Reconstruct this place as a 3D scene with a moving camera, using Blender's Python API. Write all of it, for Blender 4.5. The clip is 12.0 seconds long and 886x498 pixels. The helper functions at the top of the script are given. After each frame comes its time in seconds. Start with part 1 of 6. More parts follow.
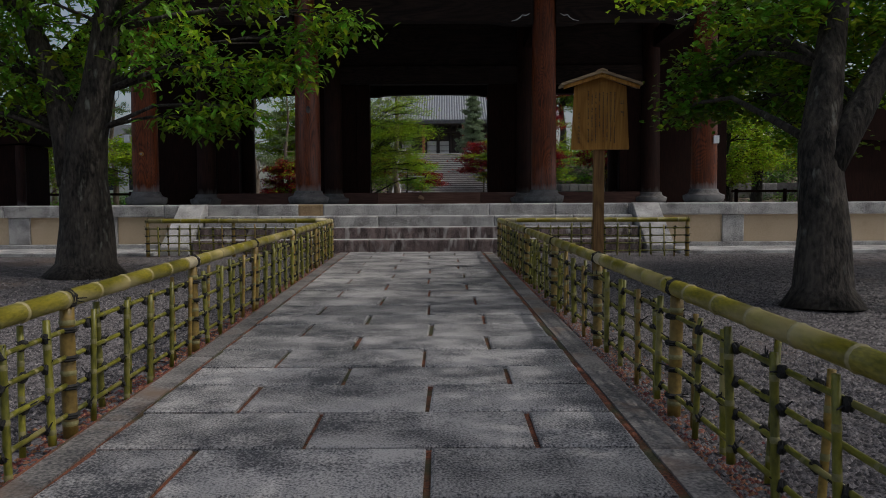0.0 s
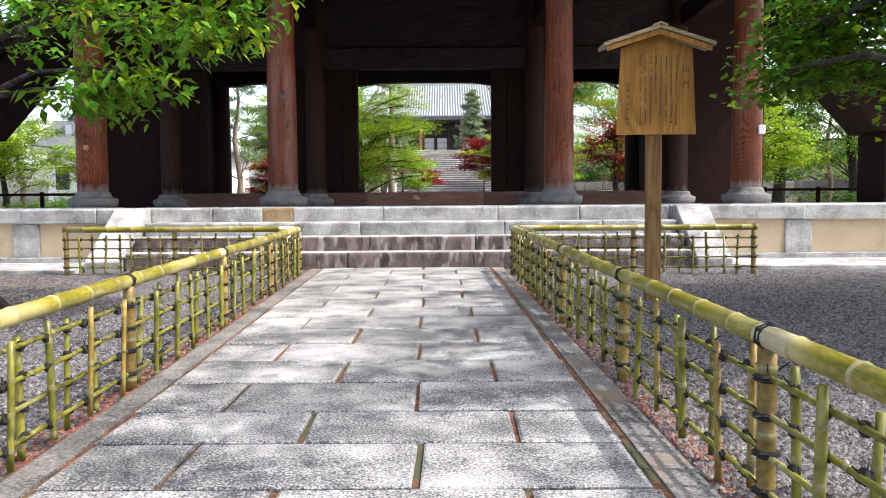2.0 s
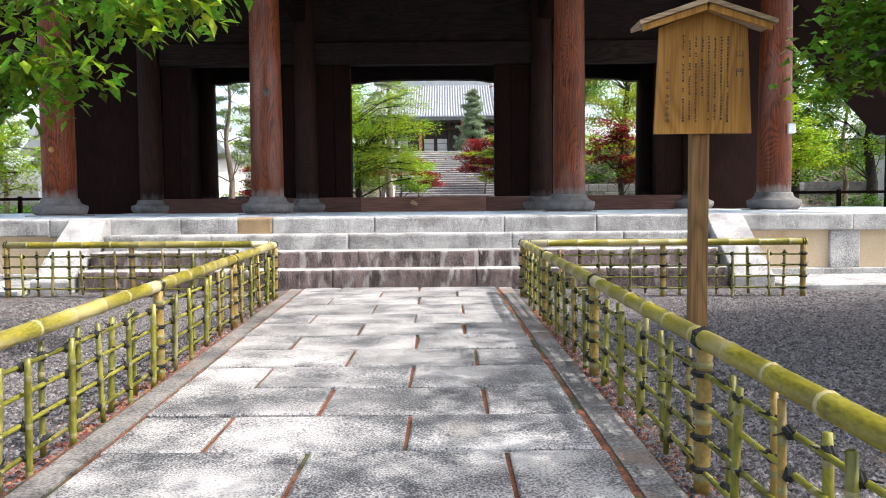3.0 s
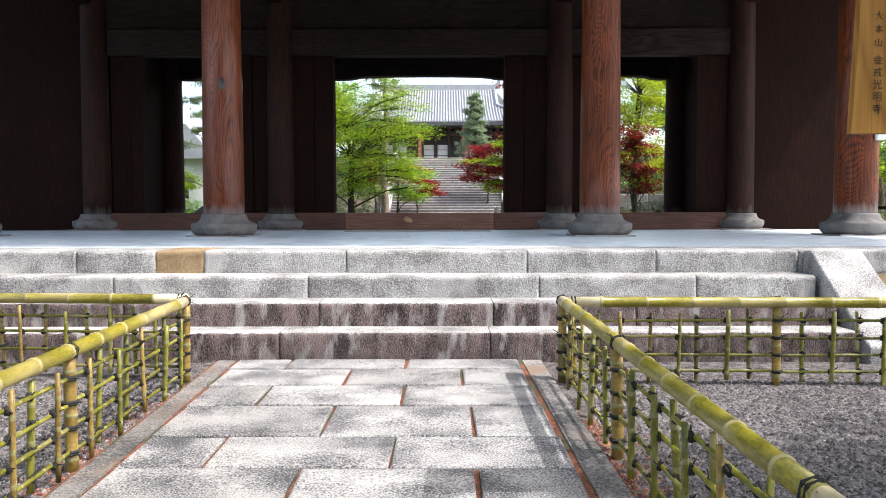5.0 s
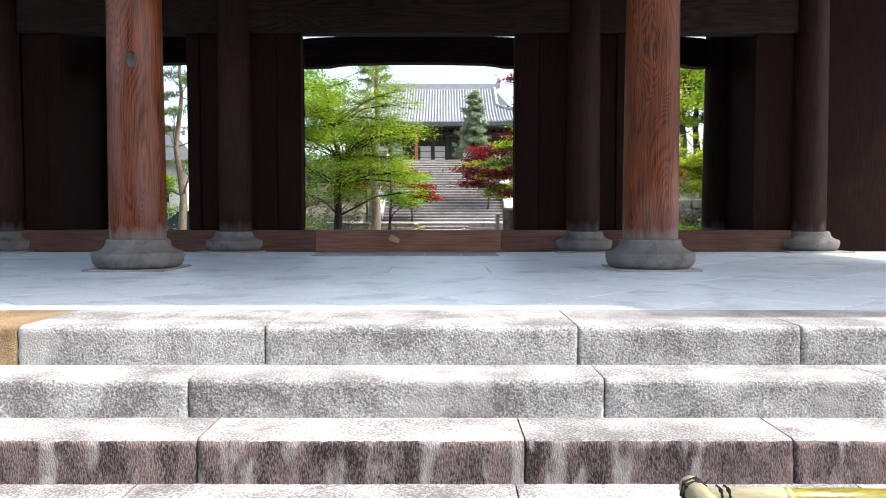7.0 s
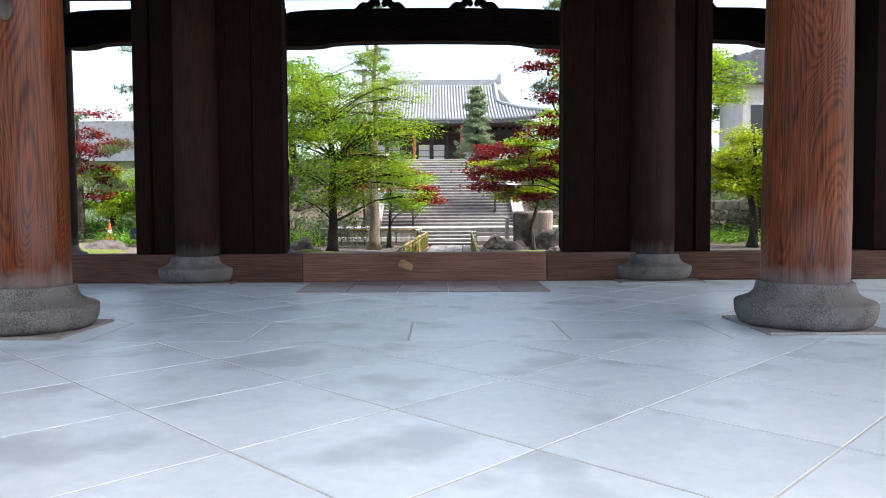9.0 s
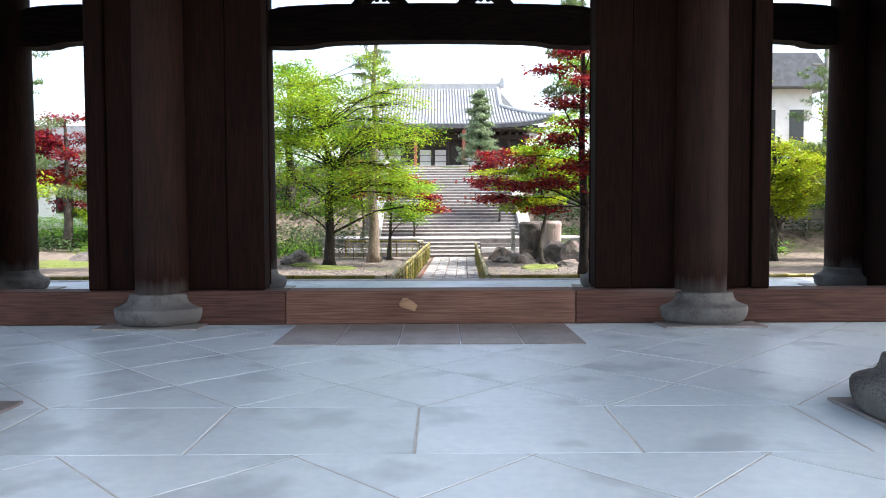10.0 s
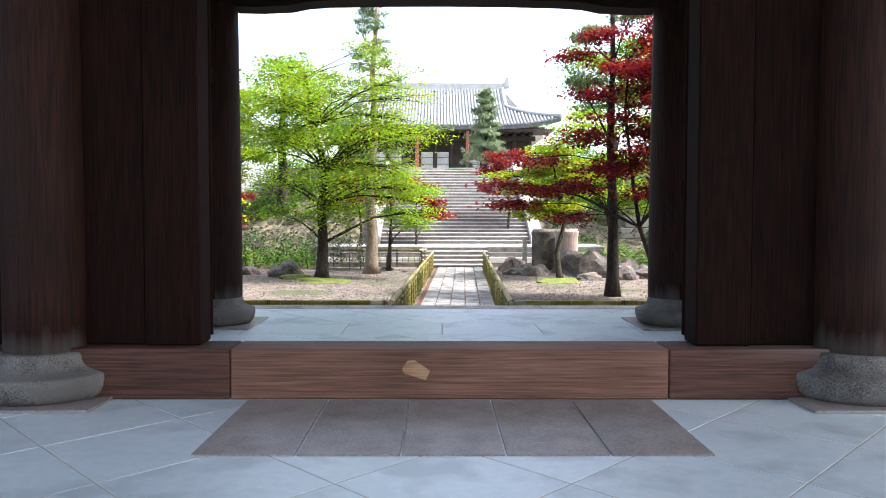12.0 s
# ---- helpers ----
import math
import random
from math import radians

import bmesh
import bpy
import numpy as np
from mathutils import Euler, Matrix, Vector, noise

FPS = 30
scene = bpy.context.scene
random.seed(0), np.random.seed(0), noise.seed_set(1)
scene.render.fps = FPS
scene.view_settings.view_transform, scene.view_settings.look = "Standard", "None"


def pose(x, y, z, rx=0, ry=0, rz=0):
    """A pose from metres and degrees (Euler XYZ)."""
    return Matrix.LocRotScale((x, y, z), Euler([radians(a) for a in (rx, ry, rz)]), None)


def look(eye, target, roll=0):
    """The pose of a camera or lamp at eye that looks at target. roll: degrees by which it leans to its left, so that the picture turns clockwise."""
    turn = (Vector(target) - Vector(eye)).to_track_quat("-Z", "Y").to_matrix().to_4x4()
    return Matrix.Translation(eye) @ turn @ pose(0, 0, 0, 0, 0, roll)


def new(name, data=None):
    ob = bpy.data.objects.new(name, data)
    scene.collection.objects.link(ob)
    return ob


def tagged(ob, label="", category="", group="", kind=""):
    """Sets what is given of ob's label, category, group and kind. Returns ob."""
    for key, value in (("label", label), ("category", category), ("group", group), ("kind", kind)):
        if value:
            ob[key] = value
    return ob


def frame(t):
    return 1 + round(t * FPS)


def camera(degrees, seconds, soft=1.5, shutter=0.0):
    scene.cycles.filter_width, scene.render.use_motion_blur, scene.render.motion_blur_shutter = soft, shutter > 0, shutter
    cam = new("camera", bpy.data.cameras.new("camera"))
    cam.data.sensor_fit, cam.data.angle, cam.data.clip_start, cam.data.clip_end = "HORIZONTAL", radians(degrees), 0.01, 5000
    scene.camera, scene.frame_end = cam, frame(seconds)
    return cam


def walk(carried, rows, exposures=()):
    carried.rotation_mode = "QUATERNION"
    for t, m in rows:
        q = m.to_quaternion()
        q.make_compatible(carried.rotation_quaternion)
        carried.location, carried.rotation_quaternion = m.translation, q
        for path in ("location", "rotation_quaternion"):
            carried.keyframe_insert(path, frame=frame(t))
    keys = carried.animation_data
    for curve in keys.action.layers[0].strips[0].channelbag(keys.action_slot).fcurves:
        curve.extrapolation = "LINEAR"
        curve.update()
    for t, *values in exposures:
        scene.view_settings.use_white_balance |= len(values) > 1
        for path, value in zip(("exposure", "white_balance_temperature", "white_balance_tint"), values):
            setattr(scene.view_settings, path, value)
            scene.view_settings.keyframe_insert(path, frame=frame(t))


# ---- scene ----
cam = camera(60.4, 12.0, soft=1.0)
PATH = [
    (0, (0.566, -15.701, -0.047), (0.556, -13.704, -0.16), -0.3),
    (0.5, (0.547, -14.926, -0.051), (0.538, -12.929, -0.164), -0.4),
    (1, (0.542, -14.188, -0.044), (0.535, -12.191, -0.16), -0.4),
    (1.5, (0.546, -13.451, -0.002), (0.54, -11.454, -0.118), -0.4),
    (2, (0.553, -12.709, 0.034), (0.548, -10.712, -0.083), -0.4),
    (2.5, (0.566, -11.954, 0.088), (0.561, -9.957, -0.027), -0.4),
    (3, (0.57, -11.214, 0.161), (0.564, -9.217, 0.046), -0.5),
    (3.2, (0.579, -10.957, 0.197), (0.572, -8.96, 0.082), -0.4),
    (4.8, (0.574, -8.363, 0.398), (0.565, -6.366, 0.298), -0.3),
    (5, (0.571, -8.028, 0.414), (0.566, -6.031, 0.315), -0.1),
    (5.5, (0.586, -7.189, 0.471), (0.584, -5.192, 0.372), -0.1),
    (6, (0.612, -6.307, 0.534), (0.61, -4.31, 0.439), -0.1),
    (6.5, (0.62, -5.44, 0.628), (0.618, -3.442, 0.533), -0.1),
    (7, (0.613, -4.609, 0.691), (0.614, -2.611, 0.596), -0.0),
    (7.2, (0.593, -4.342, 0.692), (0.598, -2.344, 0.597), 0.1),
    (8.8, (0.213, -1.738, 0.887), (0.227, 0.259, 0.788), -0.1),
    (9, (0.19, -1.382, 0.944), (0.203, 0.615, 0.846), -0.3),
    (9.5, (0.142, -0.547, 1.089), (0.153, 1.45, 0.995), -0.3),
    (10, (0.099, 0.262, 1.239), (0.111, 2.26, 1.15), -0.2),
    (10.5, (0.055, 0.994, 1.327), (0.066, 2.992, 1.241), -0.1),
    (11, (0.007, 1.761, 1.341), (0.019, 3.759, 1.258), -0.1),
    (11.5, (-0.024, 2.487, 1.351), (-0.012, 4.486, 1.27), -0.0),
    (12, (-0.078, 3.198, 1.362), (-0.066, 5.196, 1.282), 0.1),
]
# the picture fades in from dark
EXPOSURES = [(0, -2.15), (0.5, -0.85), (0.9, -0.08), (1.2, 0.02), (8.8, 0.06), (9.6, 0.32), (10.5, 0.52), (12, 0.58)]
walk(cam, [(t, look(eye, target, roll)) for t, eye, target, roll in PATH], EXPOSURES)

# ---- world, sun ----
SUN_WAY = Vector((0.56, -0.125, 0.85)).normalized()
world = bpy.data.worlds.new("sky")
scene.world = world
world.use_nodes = True
wn = world.node_tree.nodes
sky = wn.new("ShaderNodeTexSky")
sky.sky_type = "NISHITA"
sky.sun_disc = False
sky.sun_elevation = math.asin(SUN_WAY.z)
sky.sun_rotation = math.atan2(SUN_WAY.x, SUN_WAY.y)
sky.dust_density = 4.0
sky.ozone_density = 1.0
wn["Background"].inputs["Strength"].default_value = 0.15
haze = wn.new("ShaderNodeHueSaturation")
haze.inputs["Saturation"].default_value, haze.inputs["Value"].default_value = 0.75, 3.0
world.node_tree.links.new(sky.outputs["Color"], haze.inputs["Color"])
world.node_tree.links.new(haze.outputs["Color"], wn["Background"].inputs["Color"])
sun = new("sun", bpy.data.lights.new("sun", "SUN"))
sun.data.energy, sun.data.angle, sun.data.color = 5.0, radians(0.55), (1.0, 0.97, 0.93)
sun.matrix_world = look(SUN_WAY * 60, (0, 0, 0))


# ---- materials ----
def mat(name, low, high, scale=6.0, fine=60.0, rough=0.8, bump=0.3, stretch=(1, 1, 1), metal=0.0, vary=0.0, spot=None, spot_scale=2.0,
        spot_at=0.62, coat=0.0, thin=0.0, island=False, dist=0.004, hard=0.16, spec=0.5):
    """Two scales of noise between two colours, an optional blotch of a third, fine relief."""
    m = bpy.data.materials.new(name)
    m.use_nodes = True
    nt = m.node_tree
    n, link = nt.nodes, nt.links.new
    b = n["Principled BSDF"]
    co = n.new("ShaderNodeTexCoord")
    mp = n.new("ShaderNodeMapping")
    mp.inputs["Scale"].default_value = stretch
    geo = n.new("ShaderNodeNewGeometry")
    info = n.new("ShaderNodeObjectInfo")
    off = n.new("ShaderNodeVectorMath")
    off.operation = "MULTIPLY_ADD"
    link(info.outputs["Random"], off.inputs[0])
    off.inputs[1].default_value = (17, 31, 13)
    link(co.outputs["Object"], off.inputs[2])
    link(off.outputs[0], mp.inputs["Vector"])
    big = n.new("ShaderNodeTexNoise")
    big.inputs["Scale"].default_value, big.inputs["Detail"].default_value = scale, 5
    small = n.new("ShaderNodeTexNoise")
    small.inputs["Scale"].default_value, small.inputs["Detail"].default_value = fine, 3
    link(mp.outputs[0], big.inputs["Vector"])
    link(mp.outputs[0], small.inputs["Vector"])
    mx = n.new("ShaderNodeMath")
    mx.operation = "MULTIPLY_ADD"
    link(small.outputs["Fac"], mx.inputs[0])
    mx.inputs[1].default_value = 0.55
    half = n.new("ShaderNodeMath")
    half.operation = "MULTIPLY"
    link(big.outputs["Fac"], half.inputs[0])
    half.inputs[1].default_value = 0.45
    link(half.outputs[0], mx.inputs[2])
    ramp = n.new("ShaderNodeValToRGB")
    ramp.color_ramp.elements[0].position, ramp.color_ramp.elements[1].position = 0.5 - hard, 0.5 + hard
    ramp.color_ramp.elements[0].color, ramp.color_ramp.elements[1].color = (*low, 1), (*high, 1)
    link(mx.outputs[0], ramp.inputs["Fac"])
    colour = ramp.outputs["Color"]
    if spot:
        blot = n.new("ShaderNodeTexNoise")
        blot.inputs["Scale"].default_value, blot.inputs["Detail"].default_value = spot_scale, 6
        link(mp.outputs[0], blot.inputs["Vector"])
        r2 = n.new("ShaderNodeValToRGB")
        r2.color_ramp.elements[0].position, r2.color_ramp.elements[1].position = spot_at - 0.06, spot_at + 0.06
        link(blot.outputs["Fac"], r2.inputs["Fac"])
        mix = n.new("ShaderNodeMix")
        mix.data_type = "RGBA"
        link(r2.outputs["Color"], mix.inputs["Factor"])
        link(colour, mix.inputs["A"])
        mix.inputs["B"].default_value = (*spot, 1)
        colour = mix.outputs["Result"]
    if vary:
        hsv = n.new("ShaderNodeHueSaturation")
        rng = n.new("ShaderNodeMapRange")
        rng.inputs["To Min"].default_value, rng.inputs["To Max"].default_value = 1 - vary, 1 + vary
        link(geo.outputs["Random Per Island"] if island else info.outputs["Random"], rng.inputs["Value"])
        link(rng.outputs[0], hsv.inputs["Value"])
        link(colour, hsv.inputs["Color"])
        if island:
            hr = n.new("ShaderNodeMapRange")
            hr.inputs["To Min"].default_value, hr.inputs["To Max"].default_value = 0.47, 0.53
            link(geo.outputs["Random Per Island"], hr.inputs["Value"])
            link(hr.outputs[0], hsv.inputs["Hue"])
        colour = hsv.outputs["Color"]
    link(colour, b.inputs["Base Color"])
    b.inputs["Roughness"].default_value, b.inputs["Metallic"].default_value = rough, metal
    b.inputs["Coat Weight"].default_value, b.inputs["Specular IOR Level"].default_value = coat, spec
    if bump:
        bp = n.new("ShaderNodeBump")
        bp.inputs["Strength"].default_value, bp.inputs["Distance"].default_value = bump, dist
        link(mx.outputs[0], bp.inputs["Height"])
        link(bp.outputs[0], b.inputs["Normal"])
    if thin:
        tr = n.new("ShaderNodeBsdfTranslucent")
        link(colour, tr.inputs["Color"])
        ms = n.new("ShaderNodeMixShader")
        ms.inputs[0].default_value = thin
        link(b.outputs[0], ms.inputs[1])
        link(tr.outputs[0], ms.inputs[2])
        link(ms.outputs[0], n["Material Output"].inputs["Surface"])
    return m


GRANITE = mat("granite paving", (0.045, 0.047, 0.054), (0.42, 0.405, 0.395), 2.5, 95, 0.75, 0.9, vary=0.16, spot=(0.24, 0.22, 0.20), spot_scale=1.4, spot_at=0.76, hard=0.085, dist=0.008)
EDGING = mat("path edging stone", (0.045, 0.045, 0.047), (0.26, 0.24, 0.225), 2.5, 60, 0.8, 0.7, vary=0.2, spot=(0.17, 0.12, 0.09), hard=0.11)
JOINT = mat("moss and bark crumbs in joints", (0.03, 0.016, 0.011), (0.26, 0.085, 0.04), 9, 90, 0.95, 0.9, spot=(0.055, 0.055, 0.025), spot_scale=2.2, spot_at=0.55, hard=0.12, dist=0.01)
STEP = mat("pale granite step", (0.155, 0.147, 0.144), (0.53, 0.52, 0.51), 3, 75, 0.8, 1.0, vary=0.08, spot=(0.40, 0.385, 0.375), spot_scale=2.2, dist=0.016, hard=0.10)
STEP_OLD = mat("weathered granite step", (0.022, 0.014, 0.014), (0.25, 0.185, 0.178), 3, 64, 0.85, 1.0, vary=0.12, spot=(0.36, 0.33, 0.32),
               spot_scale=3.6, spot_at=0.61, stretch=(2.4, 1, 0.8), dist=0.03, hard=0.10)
STEP_TAN = mat("ochre stained granite", (0.19, 0.12, 0.06), (0.42, 0.30, 0.17), 3, 115, 0.8, 1.0, spot=(0.30, 0.27, 0.24), dist=0.016, hard=0.11)
PLASTER = mat("ochre plaster", (0.50, 0.38, 0.25), (0.63, 0.50, 0.35), 2, 40, 0.9, 0.2, spot=(0.42, 0.31, 0.20), spot_scale=1.5)
TILE = mat("blue grey floor tile", (0.63, 0.725, 0.80), (0.745, 0.825, 0.885), 1.3, 14, 0.36, 0.05, vary=0.05, spec=0.75, spot=(0.50, 0.575, 0.635), spot_scale=1.7, spot_at=0.60)
TILE_JOINT = mat("pale tile joint", (0.42, 0.42, 0.41), (0.62, 0.61, 0.60), 9, 70, 0.9, 0.2)
MAT_STONE = mat("brown threshold stone", (0.20, 0.175, 0.165), (0.40, 0.36, 0.345), 5, 60, 0.45, 0.3, vary=0.08)
BASE_STONE = mat("grey column base stone", (0.055, 0.050, 0.047), (0.23, 0.215, 0.205), 4, 80, 0.85, 0.6, spot=(0.13, 0.12, 0.115), dist=0.006, hard=0.12)
GRAVEL = mat("grey pea gravel", (0.009, 0.0082, 0.009), (0.175, 0.155, 0.155), 12, 60, 0.9, 1.0, spot=(0.11, 0.08, 0.065), spot_scale=0.5, dist=0.02, hard=0.075)
PEBBLE = mat("pebble", (0.035, 0.032, 0.034), (0.20, 0.178, 0.177), 20, 80, 0.85, 0.2, vary=0.75, island=True)
EARTH = mat("garden earth", (0.055, 0.042, 0.034), (0.27, 0.215, 0.175), 3, 45, 0.95, 0.9, spot=(0.07, 0.085, 0.025), spot_scale=0.4, spot_at=0.60, dist=0.03, hard=0.11)
MOSS = mat("moss mound", (0.05, 0.08, 0.015), (0.22, 0.25, 0.05), 5, 60, 0.95, 1.0, dist=0.03)
ROCK = mat("garden rock", (0.03, 0.026, 0.025), (0.19, 0.165, 0.155), 2.5, 25, 0.9, 0.8, spot=(0.27, 0.20, 0.185), spot_scale=1.5, dist=0.03)
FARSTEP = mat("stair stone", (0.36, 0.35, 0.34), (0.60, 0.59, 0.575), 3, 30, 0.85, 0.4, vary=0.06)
# darker than FARSTEP because the risers' shade is put into the colour
FARRISER = mat("stair stone with shade painted in", (0.085, 0.075, 0.075), (0.22, 0.20, 0.20), 3, 30, 0.85, 0.4, spot=(0.09, 0.08, 0.08), vary=0.14, spot_at=0.64)


def wood(name, low, high, rough=0.6, ring=7.0, along="Z", warp=3.2, bump=0.25, vary=0.0, foot=None, foot_z=0.85, spec=0.5, rings_by=0.14, grey=None):
    """Timber with long grain and rings; foot: a weathered grey at the lower end with a ragged line."""
    m = bpy.data.materials.new(name)
    m.use_nodes = True
    nt = m.node_tree
    n, link = nt.nodes, nt.links.new
    b = n["Principled BSDF"]
    co, mp, info = n.new("ShaderNodeTexCoord"), n.new("ShaderNodeMapping"), n.new("ShaderNodeObjectInfo")
    mp.inputs["Scale"].default_value = {"Z": (1, 1, 0.20), "X": (0.13, 1, 1), "Y": (1, 0.13, 1)}[along]
    off = n.new("ShaderNodeVectorMath")
    off.operation = "MULTIPLY_ADD"
    link(info.outputs["Random"], off.inputs[0])
    off.inputs[1].default_value = (7.3, 5.1, 9.7)
    link(co.outputs["Object"], off.inputs[2])
    link(off.outputs[0], mp.inputs["Vector"])
    wave = n.new("ShaderNodeTexNoise")
    wave.inputs["Scale"].default_value, wave.inputs["Detail"].default_value, wave.inputs["Distortion"].default_value = 1.7, 1.5, 0.6
    link(mp.outputs[0], wave.inputs["Vector"])
    rings = n.new("ShaderNodeMath")
    rings.operation = "MULTIPLY"
    link(wave.outputs["Fac"], rings.inputs[0])
    rings.inputs[1].default_value = ring * 2 * math.pi * warp
    sine = n.new("ShaderNodeMath")
    sine.operation = "SINE"
    link(rings.outputs[0], sine.inputs[0])
    grain = n.new("ShaderNodeTexNoise")
    grain.inputs["Scale"].default_value, grain.inputs["Detail"].default_value = 75, 4
    fine = n.new("ShaderNodeMapping")
    fine.inputs["Scale"].default_value = {"Z": (1, 1, 0.03), "X": (0.03, 1, 1), "Y": (1, 0.03, 1)}[along]
    link(off.outputs[0], fine.inputs["Vector"])
    link(fine.outputs[0], grain.inputs["Vector"])
    half = n.new("ShaderNodeMath")
    half.operation = "MULTIPLY_ADD"
    link(sine.outputs[0], half.inputs[0])
    half.inputs[1].default_value, half.inputs[2].default_value = 0.5, 0.5
    thin_line = n.new("ShaderNodeMath")
    thin_line.operation = "POWER"
    link(half.outputs[0], thin_line.inputs[0])
    thin_line.inputs[1].default_value = 0.5
    shift = n.new("ShaderNodeMath")
    shift.operation = "SUBTRACT"
    link(thin_line.outputs[0], shift.inputs[0])
    shift.inputs[1].default_value = 0.6
    add = n.new("ShaderNodeMath")
    add.operation = "MULTIPLY_ADD"
    link(shift.outputs[0], add.inputs[0])
    add.inputs[1].default_value = rings_by * 2
    link(grain.outputs["Fac"], add.inputs[2])
    ramp = n.new("ShaderNodeValToRGB")
    ramp.color_ramp.elements[0].position, ramp.color_ramp.elements[1].position = 0.32, 0.7
    ramp.color_ramp.elements[0].color, ramp.color_ramp.elements[1].color = (*low, 1), (*high, 1)
    link(add.outputs[0], ramp.inputs["Fac"])
    colour = ramp.outputs["Color"]
    broad = n.new("ShaderNodeTexNoise")
    broad.inputs["Scale"].default_value = 0.9
    link(off.outputs[0], broad.inputs["Vector"])
    hsv = n.new("ShaderNodeHueSaturation")
    rng = n.new("ShaderNodeMapRange")
    rng.inputs["To Min"].default_value, rng.inputs["To Max"].default_value = 0.55, 1.45
    link(broad.outputs["Fac"], rng.inputs["Value"])
    link(rng.outputs[0], hsv.inputs["Value"])
    link(colour, hsv.inputs["Color"])
    colour = hsv.outputs["Color"]
    if grey:
        pn = n.new("ShaderNodeTexNoise")
        pn.inputs["Scale"].default_value, pn.inputs["Detail"].default_value = 1.1, 3
        link(mp.outputs[0], pn.inputs["Vector"])
        pr = n.new("ShaderNodeMapRange")
        pr.inputs["From Min"].default_value, pr.inputs["From Max"].default_value = 0.55, 0.66
        pr.inputs["To Min"].default_value, pr.inputs["To Max"].default_value = 0.0, 0.45
        link(pn.outputs["Fac"], pr.inputs["Value"])
        faded = n.new("ShaderNodeMixRGB")
        faded.blend_type = "ADD"
        link(pr.outputs[0], faded.inputs[0])
        link(colour, faded.inputs[1])
        faded.inputs[2].default_value = (*grey, 1)
        colour = faded.outputs[0]
    if foot:
        sep = n.new("ShaderNodeSeparateXYZ")
        link(co.outputs["Object"], sep.inputs[0])
        sp = n.new("ShaderNodeMapping")
        sp.inputs["Scale"].default_value = (9, 9, 1.2)
        link(off.outputs[0], sp.inputs["Vector"])
        rag = n.new("ShaderNodeTexNoise")
        rag.inputs["Scale"].default_value, rag.inputs["Detail"].default_value = 1.0, 4
        link(sp.outputs[0], rag.inputs["Vector"])
        h = n.new("ShaderNodeMath")
        h.operation = "MULTIPLY_ADD"
        link(rag.outputs["Fac"], h.inputs[0])
        h.inputs[1].default_value = -0.4
        link(sep.outputs["Z"], h.inputs[2])
        fr = n.new("ShaderNodeMapRange")
        fr.inputs["From Min"].default_value, fr.inputs["From Max"].default_value = foot_z - 0.36, foot_z - 0.08
        fr.inputs["To Min"].default_value, fr.inputs["To Max"].default_value = 0.85, 0.0
        link(h.outputs[0], fr.inputs["Value"])
        mix = n.new("ShaderNodeMix")
        mix.data_type = "RGBA"
        link(fr.outputs[0], mix.inputs["Factor"])
        link(colour, mix.inputs["A"])
        mix.inputs["B"].default_value = (*foot, 1)
        colour = mix.outputs["Result"]
    link(colour, b.inputs["Base Color"])
    b.inputs["Roughness"].default_value, b.inputs["Specular IOR Level"].default_value = rough, spec
    bp = n.new("ShaderNodeBump")
    bp.inputs["Strength"].default_value, bp.inputs["Distance"].default_value = bump, 0.004
    link(add.outputs[0], bp.inputs["Height"])
    link(bp.outputs[0], b.inputs["Normal"])
    return m


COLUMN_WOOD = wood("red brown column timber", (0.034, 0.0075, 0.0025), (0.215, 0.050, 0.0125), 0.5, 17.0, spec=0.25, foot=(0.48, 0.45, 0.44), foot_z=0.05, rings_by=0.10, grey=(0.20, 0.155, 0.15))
# darker copy of COLUMN_WOOD, with the inner rows' shade put into the colour
COLUMN_DARK = wood("dark column timber, shade painted in", (0.010, 0.0042, 0.003), (0.040, 0.0135, 0.0082), 0.75, 8.0, foot=(0.17, 0.155, 0.145), foot_z=0.05, spec=0.2, rings_by=0.04)
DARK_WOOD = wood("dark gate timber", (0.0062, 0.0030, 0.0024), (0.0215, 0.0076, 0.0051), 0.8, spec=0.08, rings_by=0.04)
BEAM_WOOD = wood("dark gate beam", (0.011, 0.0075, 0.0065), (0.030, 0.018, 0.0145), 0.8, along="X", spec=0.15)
SILL_WOOD = wood("red brown sill timber", (0.125, 0.057, 0.039), (0.255, 0.132, 0.094), 0.65, 5.0, along="X", spec=0.25, rings_by=0.035, grey=(0.16, 0.14, 0.135))
SILL_DARK = wood("dark brown sill timber", (0.05, 0.022, 0.016), (0.125, 0.058, 0.042), 0.65, 5.0, along="X", spec=0.25, rings_by=0.035, grey=(0.30, 0.28, 0.27))
PATCH_WOOD = wood("tan wooden patch", (0.28, 0.15, 0.075), (0.45, 0.27, 0.15), 0.6, along="X")
SIGN_WOOD = wood("golden brown sign board", (0.31, 0.135, 0.022), (0.49, 0.24, 0.052), 0.6, 4.0, spec=0.3)
SIGN_POST = wood("brown sign post", (0.16, 0.075, 0.022), (0.33, 0.17, 0.055), 0.65)
SIGN_ROOF = wood("sign roof board", (0.20, 0.13, 0.07), (0.42, 0.30, 0.18), 0.65, along="X")
WHITE_TIP = mat("white painted carving", (0.62, 0.62, 0.60), (0.80, 0.80, 0.78), 6, 60, 0.7, 0.1)
BAMBOO = mat("green yellow bamboo", (0.06, 0.064, 0.006), (0.25, 0.23, 0.028), 3.5, 40, 0.42, 0.12, stretch=(1, 1, 0.5), vary=0.28, spot=(0.36, 0.30, 0.13), spot_scale=2.5, spot_at=0.66)
